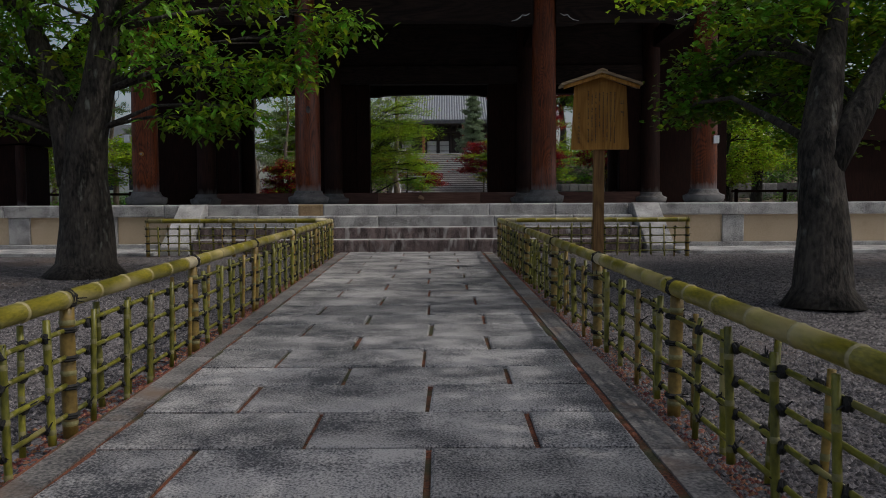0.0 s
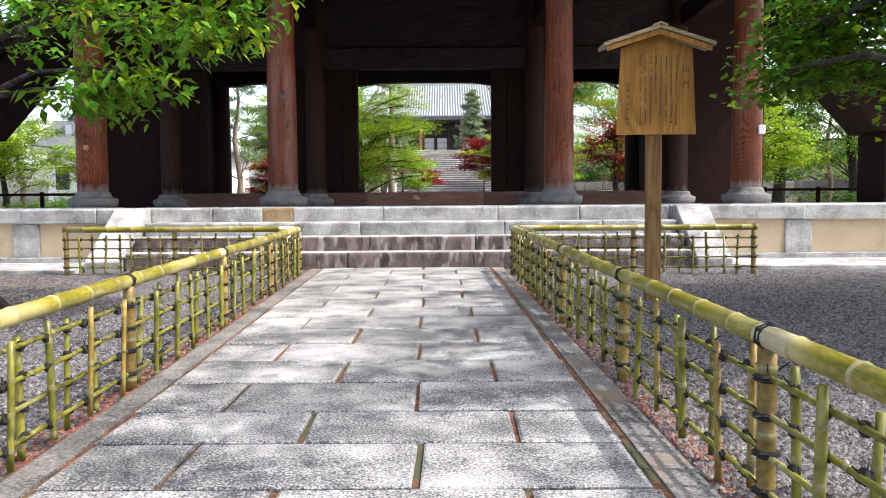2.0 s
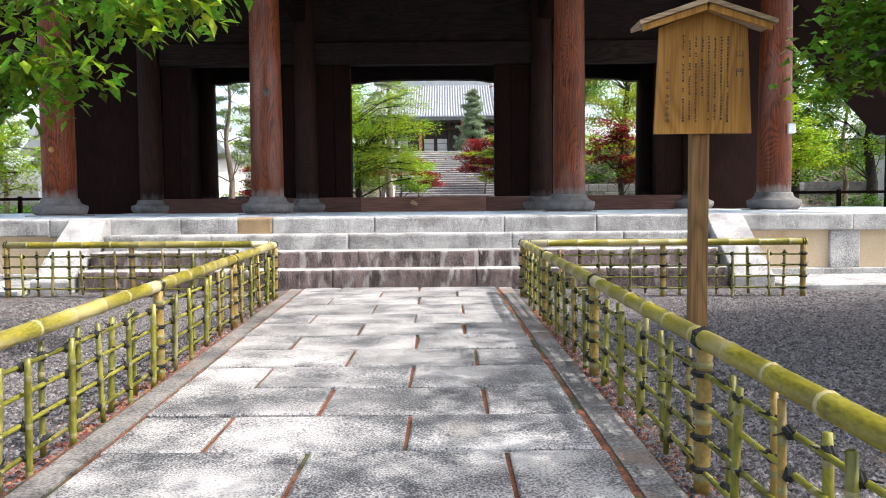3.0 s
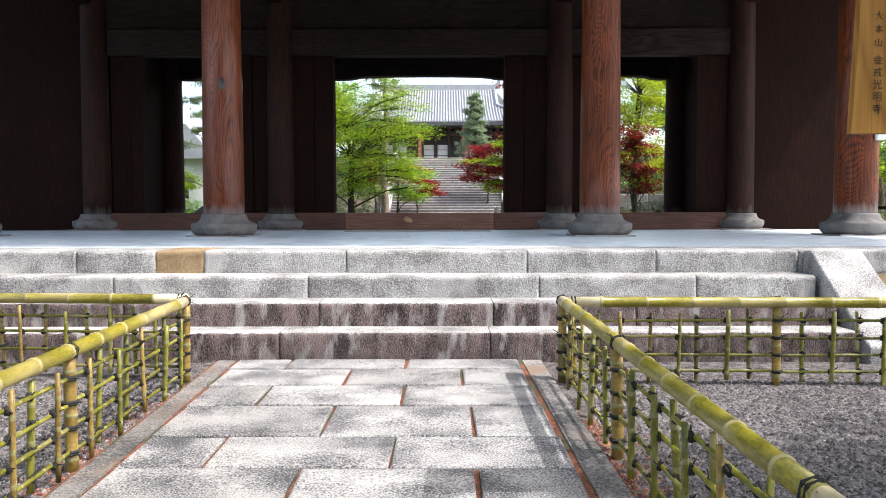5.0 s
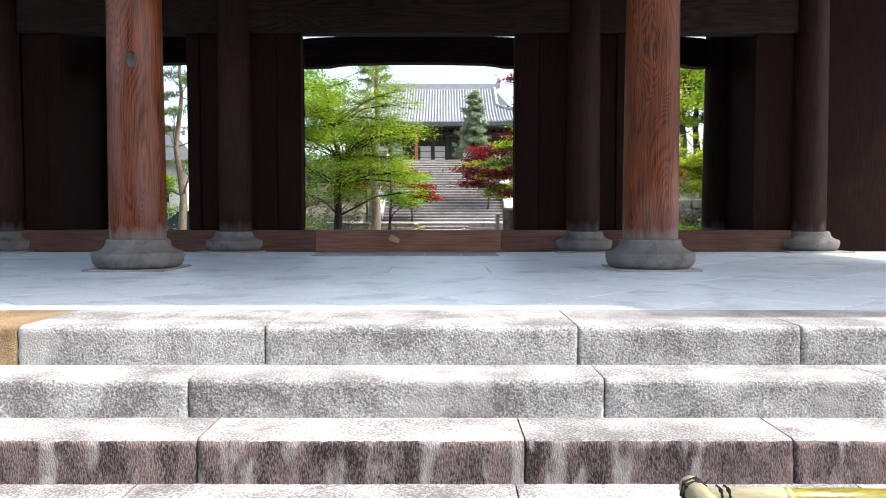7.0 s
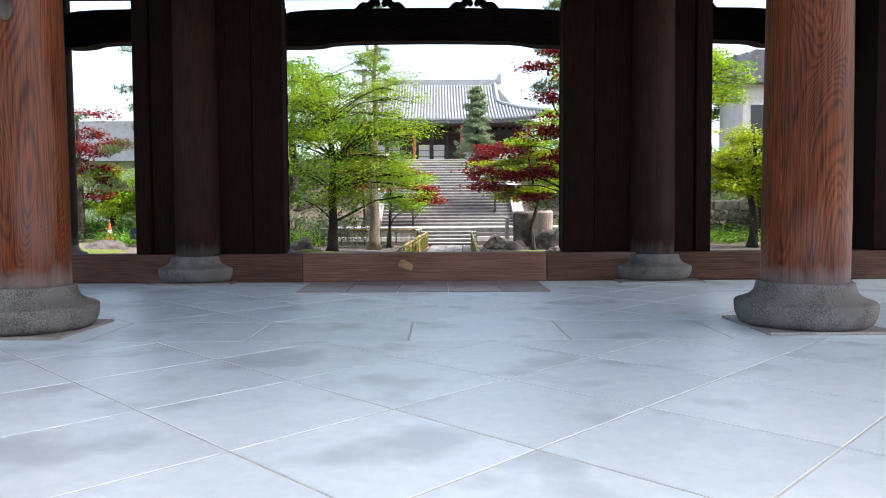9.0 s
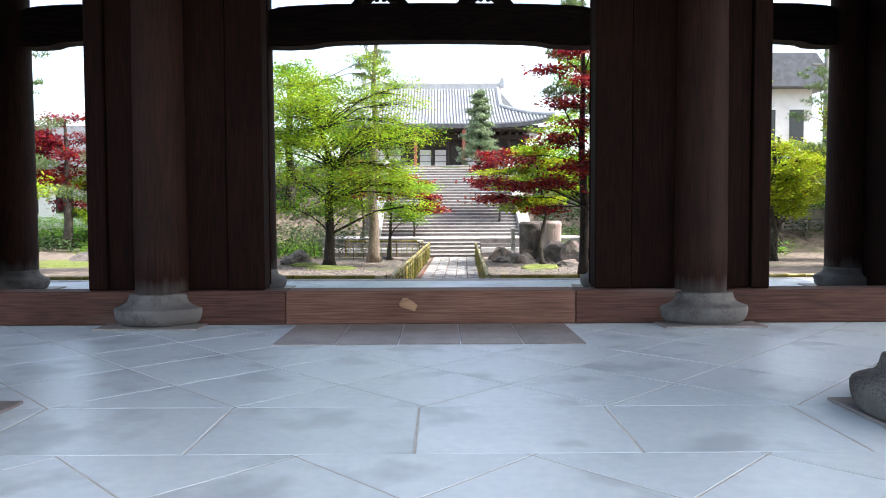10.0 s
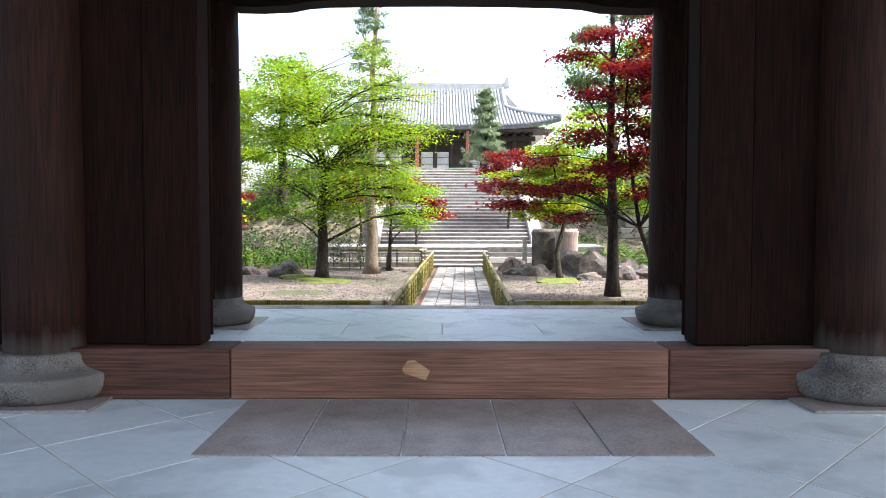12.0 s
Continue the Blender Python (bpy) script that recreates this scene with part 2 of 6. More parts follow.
BAMBOO_POST = mat("dry bamboo post", (0.14, 0.085, 0.016), (0.36, 0.24, 0.055), 3.5, 40, 0.5, 0.12, vary=0.25, spot=(0.12, 0.10, 0.03), spot_scale=3.5)
BAMBOO_RAIL = mat("thick bamboo rail", (0.10, 0.092, 0.008), (0.32, 0.265, 0.032), 2.0, 30, 0.35, 0.1, stretch=(3, 3, 1), vary=0.12, spot=(0.40, 0.33, 0.14), spot_scale=1.2, spot_at=0.57)
CREAM = mat("cream dried bamboo", (0.42, 0.36, 0.20), (0.66, 0.58, 0.40), 3, 40, 0.4, 0.08, stretch=(3, 3, 0.6))
NODE = mat("dull bamboo node", (0.15, 0.14, 0.05), (0.30, 0.27, 0.12), 9, 60, 0.5, 0.1)
NODE_PALE = mat("pale bamboo node", (0.26, 0.22, 0.10), (0.42, 0.36, 0.18), 9, 60, 0.5, 0.1)
CORD = mat("black hemp cord", (0.008, 0.008, 0.008), (0.03, 0.028, 0.026), 20, 200, 0.95, 0.4)
INK = mat("black ink", (0.02, 0.018, 0.015), (0.06, 0.045, 0.03), 20, 100, 0.7, 0.0)
BARK = mat("grey brown bark", (0.008, 0.0065, 0.005), (0.075, 0.062, 0.05), 5, 28, 0.95, 1.0, stretch=(1, 1, 0.35), spot=(0.20, 0.20, 0.17), spot_scale=9, spot_at=0.68, dist=0.05, hard=0.12)
# darker copy of BARK: the garden trunks' shade is put into the colour
BARK_DARK = mat("dark bark with shade painted in", (0.006, 0.005, 0.004), (0.045, 0.036, 0.03), 5, 28, 0.95, 1.0, stretch=(1, 1, 0.35), dist=0.05, hard=0.12)
BARK_PALE = mat("pale brown bark", (0.10, 0.075, 0.055), (0.30, 0.24, 0.19), 5, 24, 0.95, 1.0, stretch=(1, 1, 0.35), dist=0.03)
LEAF_GREEN = mat("fresh green leaf", (0.07, 0.175, 0.010), (0.21, 0.39, 0.03), 8, 40, 0.5, 0.0, vary=0.5, island=True, thin=0.42, spec=0.3)
LEAF_LIME = mat("lime green leaf", (0.23, 0.35, 0.012), (0.42, 0.54, 0.035), 8, 40, 0.55, 0.0, vary=0.5, island=True, thin=0.48, spec=0.25)
LEAF_YELLOW = mat("yellow green leaf", (0.24, 0.30, 0.008), (0.44, 0.48, 0.025), 8, 40, 0.55, 0.0, vary=0.45, island=True, thin=0.45, spec=0.25)
LEAF_DARK = mat("dark green leaf", (0.02, 0.05, 0.012), (0.06, 0.11, 0.03), 8, 40, 0.55, 0.0, vary=0.4, island=True, thin=0.25)
LEAF_RED = mat("crimson maple leaf", (0.09, 0.003, 0.008), (0.36, 0.012, 0.026), 8, 40, 0.55, 0.0, vary=0.5, island=True, thin=0.42, spec=0.25)
NEEDLE = mat("pine needle", (0.09, 0.155, 0.05), (0.25, 0.33, 0.13), 8, 40, 0.6, 0.0, vary=0.4, island=True, thin=0.25)
NEEDLE_PALE = mat("pale conifer needle", (0.20, 0.28, 0.15), (0.42, 0.50, 0.33), 8, 40, 0.6, 0.0, vary=0.3, island=True, thin=0.25)
ROOF_TILE = mat("silver grey roof tile", (0.25, 0.265, 0.28), (0.38, 0.395, 0.41), 2, 20, 0.45, 0.2)
ROOF_DARK = mat("dark slate roof tile", (0.06, 0.065, 0.075), (0.16, 0.17, 0.19), 3, 30, 0.55, 0.3)
HALL_WOOD = mat("black brown hall timber", (0.018, 0.014, 0.013), (0.05, 0.04, 0.035), 3, 30, 0.7, 0.2)
HALL_RED = mat("red brown hall timber", (0.22, 0.06, 0.035), (0.36, 0.12, 0.07), 3, 30, 0.7, 0.2)
PAPER = mat("white paper screen", (0.62, 0.62, 0.60), (0.78, 0.78, 0.76), 3, 30, 0.8, 0.05)
WHITE_WALL = mat("white plaster wall", (0.62, 0.61, 0.58), (0.80, 0.79, 0.76), 2, 30, 0.85, 0.1)
WHITE_BOX = mat("white plastic case", (0.66, 0.66, 0.66), (0.78, 0.78, 0.78), 3, 30, 0.5, 0.0)
ORANGE = mat("orange plastic", (0.75, 0.12, 0.03), (0.85, 0.18, 0.05), 3, 30, 0.5, 0.0)
STONE_WALL = mat("dry stone wall block", (0.14, 0.13, 0.125), (0.34, 0.325, 0.31), 3, 30, 0.9, 0.8, vary=0.2, dist=0.02)
PINK_STONE = mat("pinkish streaked stone", (0.30, 0.20, 0.19), (0.60, 0.50, 0.48), 4, 20, 0.85, 0.4, stretch=(3, 3, 0.25), hard=0.12)
LITTER = mat("reddish leaf litter", (0.10, 0.035, 0.022), (0.30, 0.11, 0.07), 20, 80, 0.9, 0.2, vary=0.45, island=True)
CAR_PAINT = mat("dark car paint", (0.012, 0.02, 0.05), (0.02, 0.03, 0.07), 3, 30, 0.25, 0.0, coat=1.0)
RUBBER = mat("black rubber", (0.01, 0.01, 0.01), (0.025, 0.025, 0.025), 9, 60, 0.8, 0.1)
GLASS_DARK = mat("dark window glass", (0.02, 0.025, 0.03), (0.03, 0.035, 0.04), 3, 30, 0.08, 0.0)


# ---- building helpers ----
def put(name, bm, material, parent=None, label="", smooth=False):
    data = bpy.data.meshes.new(name)
    if bm is not None:
        bm.normal_update()
        bm.to_mesh(data)
        bm.free()
    for p in data.polygons:
        p.use_smooth = smooth
    data.materials.append(material)
    ob = new(name, data)
    if parent:
        ob.parent = parent
    if label:
        ob["label"] = label
    return ob


part = put


def raw(name, verts, faces, material, parent=None, smooth=False):
    data = bpy.data.meshes.new(name)
    data.from_pydata(verts, [], faces)
    data.update()
    if smooth:
        data.polygons.foreach_set("use_smooth", [True] * len(data.polygons))
    data.materials.append(material)
    ob = new(name, data)
    if parent:
        ob.parent = parent
    return ob


def share(name, data, m, parent=None):
    ob = new(name, data)
    if parent:
        ob.parent = parent
    ob.matrix_basis = m
    return ob


def base(name, at, label, category, group="", kind=""):
    ob = new(name)
    ob.location = at
    return tagged(ob, label, category, group, kind)


def block(x0, x1, y0, y1, z0, z1, bevel=0.0, bm=None, seg=1):
    own = bm is None
    bm = bm or bmesh.new()
    vs = [bm.verts.new((x, y, z)) for x in (x0, x1) for y in (y0, y1) for z in (z0, z1)]
    fs = [bm.faces.new([vs[i] for i in f]) for f in ((0, 1, 3, 2), (4, 6, 7, 5), (0, 4, 5, 1), (2, 3, 7, 6), (0, 2, 6, 4), (1, 5, 7, 3))]
    if bevel:
        edges = {e for f in fs for e in f.edges}
        bmesh.ops.bevel(bm, geom=list(edges), offset=bevel, segments=seg, affect="EDGES", profile=0.6)
    return bm


def tube(bm, pts, radii, seg=8, cap=True):
    """A tapered round tube through points."""
    rings = []
    for i, (p, r) in enumerate(zip(pts, radii)):
        p = Vector(p)
        d = (Vector(pts[min(i + 1, len(pts) - 1)]) - Vector(pts[max(i - 1, 0)])).normalized()
        side = d.cross(Vector((0.31, 0.87, 0.38))).normalized()
        up = d.cross(side)
        rings.append([bm.verts.new(p + r * (math.cos(a) * side + math.sin(a) * up)) for a in (2 * math.pi * k / seg for k in range(seg))])
    for a, b in zip(rings, rings[1:]):
        for k in range(seg):
            bm.faces.new((a[k], a[(k + 1) % seg], b[(k + 1) % seg], b[k]))
    if cap:
        bm.faces.new(rings[0][::-1])
        bm.faces.new(rings[-1])
    return bm


def lathe(profile, seg=32, bm=None):
    bm = bm or bmesh.new()
    return tube(bm, [(0, 0, z) for r, z in profile], [r for r, z in profile], seg)


def prism(outline, y0, y1, bm=None):
    """A flat outline of (x, z), thick along y."""
    bm = bm or bmesh.new()
    a = [bm.verts.new((x, y0, z)) for x, z in outline]
    b = [bm.verts.new((x, y1, z)) for x, z in outline]
    bm.faces.new(a)
    bm.faces.new(b[::-1])
    for k in range(len(a)):
        j = (k + 1) % len(a)
        bm.faces.new((a[j], a[k], b[k], b[j]))
    bmesh.ops.recalc_face_normals(bm, faces=bm.faces)
    return bm


def front_z(y):
    """The paved way's height: it rises gently to the steps."""
    return -0.91 + 0.0165 * (y + 1.25)


def ramp_between(v, a, b):
    return min(1.0, max(0.0, (v - a) / (b - a)))


def ground_z(x, y):
    if y < 0:
        return front_z(y) - 0.045
    if y < 34:
        return -0.93 + 0.28 * ramp_between(y, 0, 14)
    bank = ramp_between(x, -14, -9)
    return -0.65 + (0.5 + 4.4 * bank) * ramp_between(y, 37.5, 47)


# ---- ground, one sheet to the horizon ----
xs = [-900, -300, -120, -60, -30, -18, -14, -11.5, -9, -5, -2.5, 0, 2.5, 5, 8, 12, 18, 30, 60, 120, 300, 900]
ys = [-900, -300, -100, -50, -30, -24, -20, -16, -12, -8, -4, -1, -0.01, 3, 9, 14, 18, 24, 30, 34, 37.5, 40, 43, 47, 60, 90, 160, 400, 1200]
gv = [(x, y, ground_z(x, y)) for y in ys for x in xs]
gf = [(j * len(xs) + i, j * len(xs) + i + 1, (j + 1) * len(xs) + i + 1, (j + 1) * len(xs) + i) for j in range(len(ys) - 1) for i in range(len(xs) - 1)]
ground = raw("ground", gv, gf, GRAVEL)
tagged(ground, "grey pea gravel yard around the gate", "gravel ground", kind="structure")
ground.data.materials.append(EARTH)
for p in ground.data.polygons:
    if p.center.y > 14:
        p.material_index = 1


def scatter_pebbles(name, n, region, size, label):
    """Loose stones as small six-sided lumps lying on the ground."""
    rnd = np.random.default_rng(len(name) + n)
    shape = np.array([(1, 0, 0.1), (0.3, 0.9, 0), (-0.8, 0.5, 0.1), (-0.7, -0.6, 0), (0.4, -0.8, 0.1), (0.05, 0.05, 0.75)])
    at = np.array([(x, y, ground_z(x, y)) for x, y in (region(rnd) for _ in range(n))])
    s, a = size * (0.55 + 0.9 * rnd.random(n)), rnd.random(n) * 6.28
    c, d = (np.cos(a) * s)[:, None], (np.sin(a) * s)[:, None]
    u, v, w = shape[:, 0], shape[:, 1], shape[:, 2]
    verts = np.stack([at[:, :1] + c * u - d * v, at[:, 1:2] + d * u + c * v, at[:, 2:] + s[:, None] * (w - 0.1)], -1).reshape(-1, 3)
    fan = np.array([(i, (i + 1) % 5, 5) for i in range(5)])
    faces = (np.arange(n)[:, None, None] * 6 + fan).reshape(-1, 3)
    verts, faces = verts.tolist(), faces.tolist()
    return tagged(raw(name, verts, faces, PEBBLE), label, "gravel", kind="stuff")


# ---- the paved way ----
def way_left(y):
    return -1.30 - 0.028 * (y + 1.04)


def way_right(y):
    return 1.24 - 0.017 * (y + 1.04)


way = base("paved_way", (0, 0, 0), "approach path of worn granite slabs with reddish joints", "path", kind="structure")
WAY_START, WAY_END = -20.5, -1.22
bm = bmesh.new()
bm.faces.new([bm.verts.new((x, y, front_z(y) - 0.022)) for x, y in
              ((way_left(WAY_START) - 0.2, WAY_START), (way_right(WAY_START) + 0.2, WAY_START), (way_right(WAY_END) + 0.2, WAY_END), (way_left(WAY_END) - 0.2, WAY_END))])
part("joint_bed", bm, JOINT, way, "reddish crumbs and moss in the joints")


def slab(name, corners, z_of, thick, material, parent, bevel=0.008, crown=0.0):
    """A stone slab over four ground corners, its upper edge rounded off."""
    cx, cy = sum(c[0] for c in corners) / 4, sum(c[1] for c in corners) / 4
    bm = bmesh.new()
    low = [bm.verts.new((x - cx, y - cy, z_of(y) - thick)) for x, y in corners]
    mid = [bm.verts.new((x - cx, y - cy, z_of(y) - bevel)) for x, y in corners]
    top = []
    for x, y in corners:
        d = Vector((cx - x, cy - y))
        d = d / max(abs(d.x), abs(d.y)) * bevel * 1.6
        top.append(bm.verts.new((x - cx + d.x, y - cy + d.y, z_of(y) + crown)))
    for a, b in ((low, mid), (mid, top)):
        for k in range(4):
            bm.faces.new((a[k], a[(k + 1) % 4], b[(k + 1) % 4], b[k]))
    bm.faces.new(top)
    ob = part(name, bm, material, parent)
    ob.location = (cx, cy, 0)
    return ob


rnd = random.Random(4)
ROW_ENDS = [WAY_END, -1.62, -2.19, -2.76, -3.45, -4.0] + [-4.0 - 0.599 * k for k in range(1, 8)] + [-8.79, -9.29, -9.83, -10.34, -10.87, -11.32] + [-11.32 - 0.55 * k for k in range(1, 17)]
for row, (y, y_next) in enumerate(zip(ROW_ENDS, ROW_ENDS[1:])):
    y0, y1, q = y_next, y - 0.032, y + 6
    cuts = [-0.665 - 0.025 * q, 0.345 - 0.019 * q] if row % 2 == 0 else [-0.155 - 0.018 * q, 0.80 - 0.023 * q]
    cuts = [way_left(y) + 0.012] + [c + rnd.uniform(-0.03, 0.03) for c in cuts] + [way_right(y) - 0.012]
    for a, b in zip(cuts, cuts[1:]):
        g = rnd.uniform(0.008, 0.017)
        lift = rnd.uniform(-0.004, 0.004)
        w = [rnd.uniform(-0.006, 0.006) for _ in range(6)]
        slab("paving_slab", [(a + g + w[0], y0 + w[4]), (b - g + w[1], y0 + w[5]), (b - g + w[2], y1 + w[4]), (a + g + w[3], y1 + w[5])],
             lambda v: front_z(v) + lift, 0.1, GRANITE, way)
for side, edge, out in ((-1, way_left, -0.17), (1, way_right, 0.19)):
    y = WAY_END
    while y > WAY_START:
        ln = rnd.uniform(1.1, 1.7)
        a, b = max(y - ln, WAY_START), y - 0.012
        e = [(edge(a) + side * 0.02, a), (edge(b) + side * 0.02, b)]
        o = [(edge(b) + out, b), (edge(a) + out, a)]
        c = (e + o) if side < 0 else (e + o)
        if side > 0:
            c = [e[0], o[1], o[0], e[1]]
        else:
            c = [o[1], e[0], e[1], o[0]]
        slab("edging_stone", c, lambda v: front_z(v) - 0.012, 0.12, EDGING, way, 0.007)
        y -= ln

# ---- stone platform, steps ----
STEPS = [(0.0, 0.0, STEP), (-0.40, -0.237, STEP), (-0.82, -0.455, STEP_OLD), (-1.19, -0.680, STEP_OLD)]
JOINTS = [[-5.27, -3.33, -1.98, -0.47, 1.44, 2.80, 4.30, 4.915], [-4.3, -2.77, -0.81, 1.52, 3.10, 4.30], [-4.3, -2.5, -0.63, 1.03, 2.39, 4.3], [-4.3, -2.6, -0.93, 0.98, 2.7, 4.3]]
platform = base("stone_platform", (0, 0, -0.9), "raised stone platform with a pale granite rim", "platform", kind="structure")


def pb(name, x0, x1, y0, y1, z0, z1, material, parent, bevel=0.0, label=""):
    """A block under a parent, with its own origin in its middle."""
    c = Vector(((x0 + x1) / 2, (y0 + y1) / 2, (z0 + z1) / 2))
    h = Vector(((x1 - x0) / 2, (y1 - y0) / 2, (z1 - z0) / 2))
    ob = part(name, block(-h.x, h.x, -h.y, h.y, -h.z, h.z, bevel), material, parent, label)
    ob.location = c - (parent.location if parent else Vector())
    return ob


def rough_stone(name, x0, x1, y0, y1, z0, z1, material, parent, seed):
    """A hewn granite block: flat bed and back, a pitted front face, a wavering upper edge."""
    r = random.Random(seed)
    near = x0 < 5.5 and x1 > -5.5
    n = max(2, int((x1 - x0) / (0.024 if near else 0.12)))
    rows = 9 if near else 2
    amp = 0.0055 if near else 0.004
    jit = 0.007 if near else 0.0
    bm = bmesh.new()
    cols = []
    cx, cy, cz = (x0 + x1) / 2, (y0 + y1) / 2, (z0 + z1) / 2
    off = Vector((seed * 3.1, seed * 1.7, 0))
    for k in range(n + 1):
        x = x0 + (x1 - x0) * k / n - cx
        wave = 0.008 * noise.noise(Vector((x * 3, 0, 0)) + off) + 0.004 * noise.noise(Vector((x * 14, 5, 0)) + off)
        end = 0.0 if 0 < k < n else 0.006
        prof = [(y1 - cy, z0 - cz), (y0 - cy, z0 - cz)]
        for i in range(1, rows + 1):
            prof.append((y0 - cy + end + r.uniform(-amp, amp) + wave * 0.5, (z0 - cz) + (z1 - z0 - 0.022) * i / rows + wave * 0.4))
        prof += [(y0 - cy + 0.012 + end + wave, z1 - cz - 0.007 + r.uniform(-0.004, 0.002)), (y0 - cy + 0.038, z1 - cz + r.uniform(-0.002, 0.001)), (y1 - cy, z1 - cz)]
        cols.append([bm.verts.new((x + (r.uniform(-jit, jit) if 0 < k < n and i > 1 else 0), u, v + (r.uniform(-jit, jit) if 1 < i < rows else 0))) for i, (u, v) in enumerate(prof)])
    m = len(cols[0])
    for a, b in zip(cols, cols[1:]):
        for i in range(m):
            bm.faces.new((a[i], b[i], b[(i + 1) % m], a[(i + 1) % m]))
    bm.faces.new(cols[0][::-1])
    bm.faces.new(cols[-1])
    bmesh.ops.recalc_face_normals(bm, faces=bm.faces)
    ob = part(name, bm, material, parent)
    for p in ob.data.polygons:
        p.use_smooth = near and p.area < 0.002
    ob.location = Vector((cx, cy, cz)) - parent.location
    # upward faces take the pale stone: worn treads, their sunlit brightness painted in too
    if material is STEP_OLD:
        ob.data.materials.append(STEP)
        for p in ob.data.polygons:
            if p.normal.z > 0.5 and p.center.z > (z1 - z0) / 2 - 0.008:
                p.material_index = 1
    return ob


steps = base("stone_steps", (0, -0.6, -0.9), "four broad granite steps with dark weathered lower risers", "steps", kind="structure")
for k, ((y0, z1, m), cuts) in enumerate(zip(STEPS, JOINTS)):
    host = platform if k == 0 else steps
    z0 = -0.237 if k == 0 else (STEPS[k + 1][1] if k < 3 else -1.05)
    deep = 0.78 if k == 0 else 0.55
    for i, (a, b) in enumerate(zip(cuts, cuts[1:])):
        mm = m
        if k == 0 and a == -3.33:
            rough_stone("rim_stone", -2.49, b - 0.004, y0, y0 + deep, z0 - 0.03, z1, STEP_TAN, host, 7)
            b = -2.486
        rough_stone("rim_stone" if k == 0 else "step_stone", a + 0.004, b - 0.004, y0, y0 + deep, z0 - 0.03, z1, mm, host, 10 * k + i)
for side in (-1, 1):
    for a in np.arange(5.275 if side < 0 else 4.92, 15, 1.66):
        u, v = sorted((side * a, side * (a + 1.65)))
        rough_stone("rim_stone", u, v, 0.0, 0.78, -0.25, 0.0, STEP, platform, int(a * 10))
    # sloped flank stones beside the steps
    bm = bmesh.new()
    outline = [(-0.004, -1.0), (-1.30, -1.0), (-1.30, -0.80), (-0.16, 0.003), (-0.004, 0.003)]
    u, v = sorted((side * 4.35, side * 4.88))
    a = [bm.verts.new((u, p, q)) for p, q in outline]
    b = [bm.verts.new((v, p, q)) for p, q in outline]
    bm.faces.new(a)
    bm.faces.new(b[::-1])
    for i in range(5):
        j = (i + 1) % 5
        bm.faces.new((a[j], a[i], b[i], b[j]))
    bmesh.ops.recalc_face_normals(bm, faces=bm.faces)
    bmesh.ops.bevel(bm, geom=list(bm.edges), offset=0.012, segments=1, affect="EDGES")
    for vv in bm.verts:
        vv.co.y -= -0.6
        vv.co.z -= -0.9
    part("flank_stone", bm, STEP, steps, "pale sloping flank stone")
    # wall below the rim: posts, plaster panels, ledge, apron
    for x in (6.48, 8.30, 10.12, 11.94, 13.76):
        pb("wall_post", side * x - 0.22, side * x + 0.22, 0.035, 0.3, -0.81, -0.252, STEP, platform, 0.01)
    for x0, x1 in ((4.9, 6.26), (6.70, 8.08), (8.52, 9.90), (10.34, 11.72), (12.16, 13.54), (13.98, 15.2)):
        u, v = sorted((side * x0, side * x1))
        pb("plaster_panel", u, v, 0.09, 0.3, -0.81, -0.252, PLASTER, platform)
    u, v = sorted((side * 4.9, side * 15.2))
    pb("ledge_stone", u, v, -0.03, 0.3, -0.95, -0.812, STEP, platform, 0.01)
    for x in np.arange(4.92, 15, 2.3):
        u, v = sorted((side * x, side * (x + 2.29)))
        pb("apron_stone", u, v, -1.5, -0.035, -1.05, -0.895, STEP, platform, 0.012)
    pb("wall_core", *sorted((side * 4.4, side * 15.2)), 0.3, 1.1, -0.95, -0.26, STEP_OLD, platform)

# ---- the tiled floor of the gate hall ----
floor = base("floor", (0, 0, 0), "blue grey square floor tiles laid diagonally", "tiled floor", kind="structure")
pb("tile_bed", -15.2, 15.2, 0.78, 14.6, -0.9, -0.003, TILE_JOINT, floor)
for side, y0, y1 in ((0, 4.17, 5.14), (0, 12.1, 13.05)):
    cuts = [-15.2] + [x - 0.03 for x in np.arange(-14.4, 15, 1.2)] + [15.2]
    for a, b in zip(cuts, cuts[1:]):
        slab("band_tile", [(a + 0.006, y0), (b - 0.006, y0), (b - 0.006, y1), (a + 0.006, y1)], lambda v: 0.0, 0.03, TILE, floor, 0.004)


def clip_poly(poly, lo, hi):
    """Keeps the part of a polygon between two values of y."""
    for sign, lim in ((1, lo), (-1, hi)):
        out = []
        for p, q in zip(poly, poly[1:] + poly[:1]):
            a, b = sign * (p[1] - lim), sign * (q[1] - lim)
            if a >= 0:
                out.append(p)
            if a * b < 0:
                f = a / (a - b)
                out.append((p[0] + f * (q[0] - p[0]), p[1] + f * (q[1] - p[1])))
        poly = out
        if len(poly) < 3:
            return []
    return poly


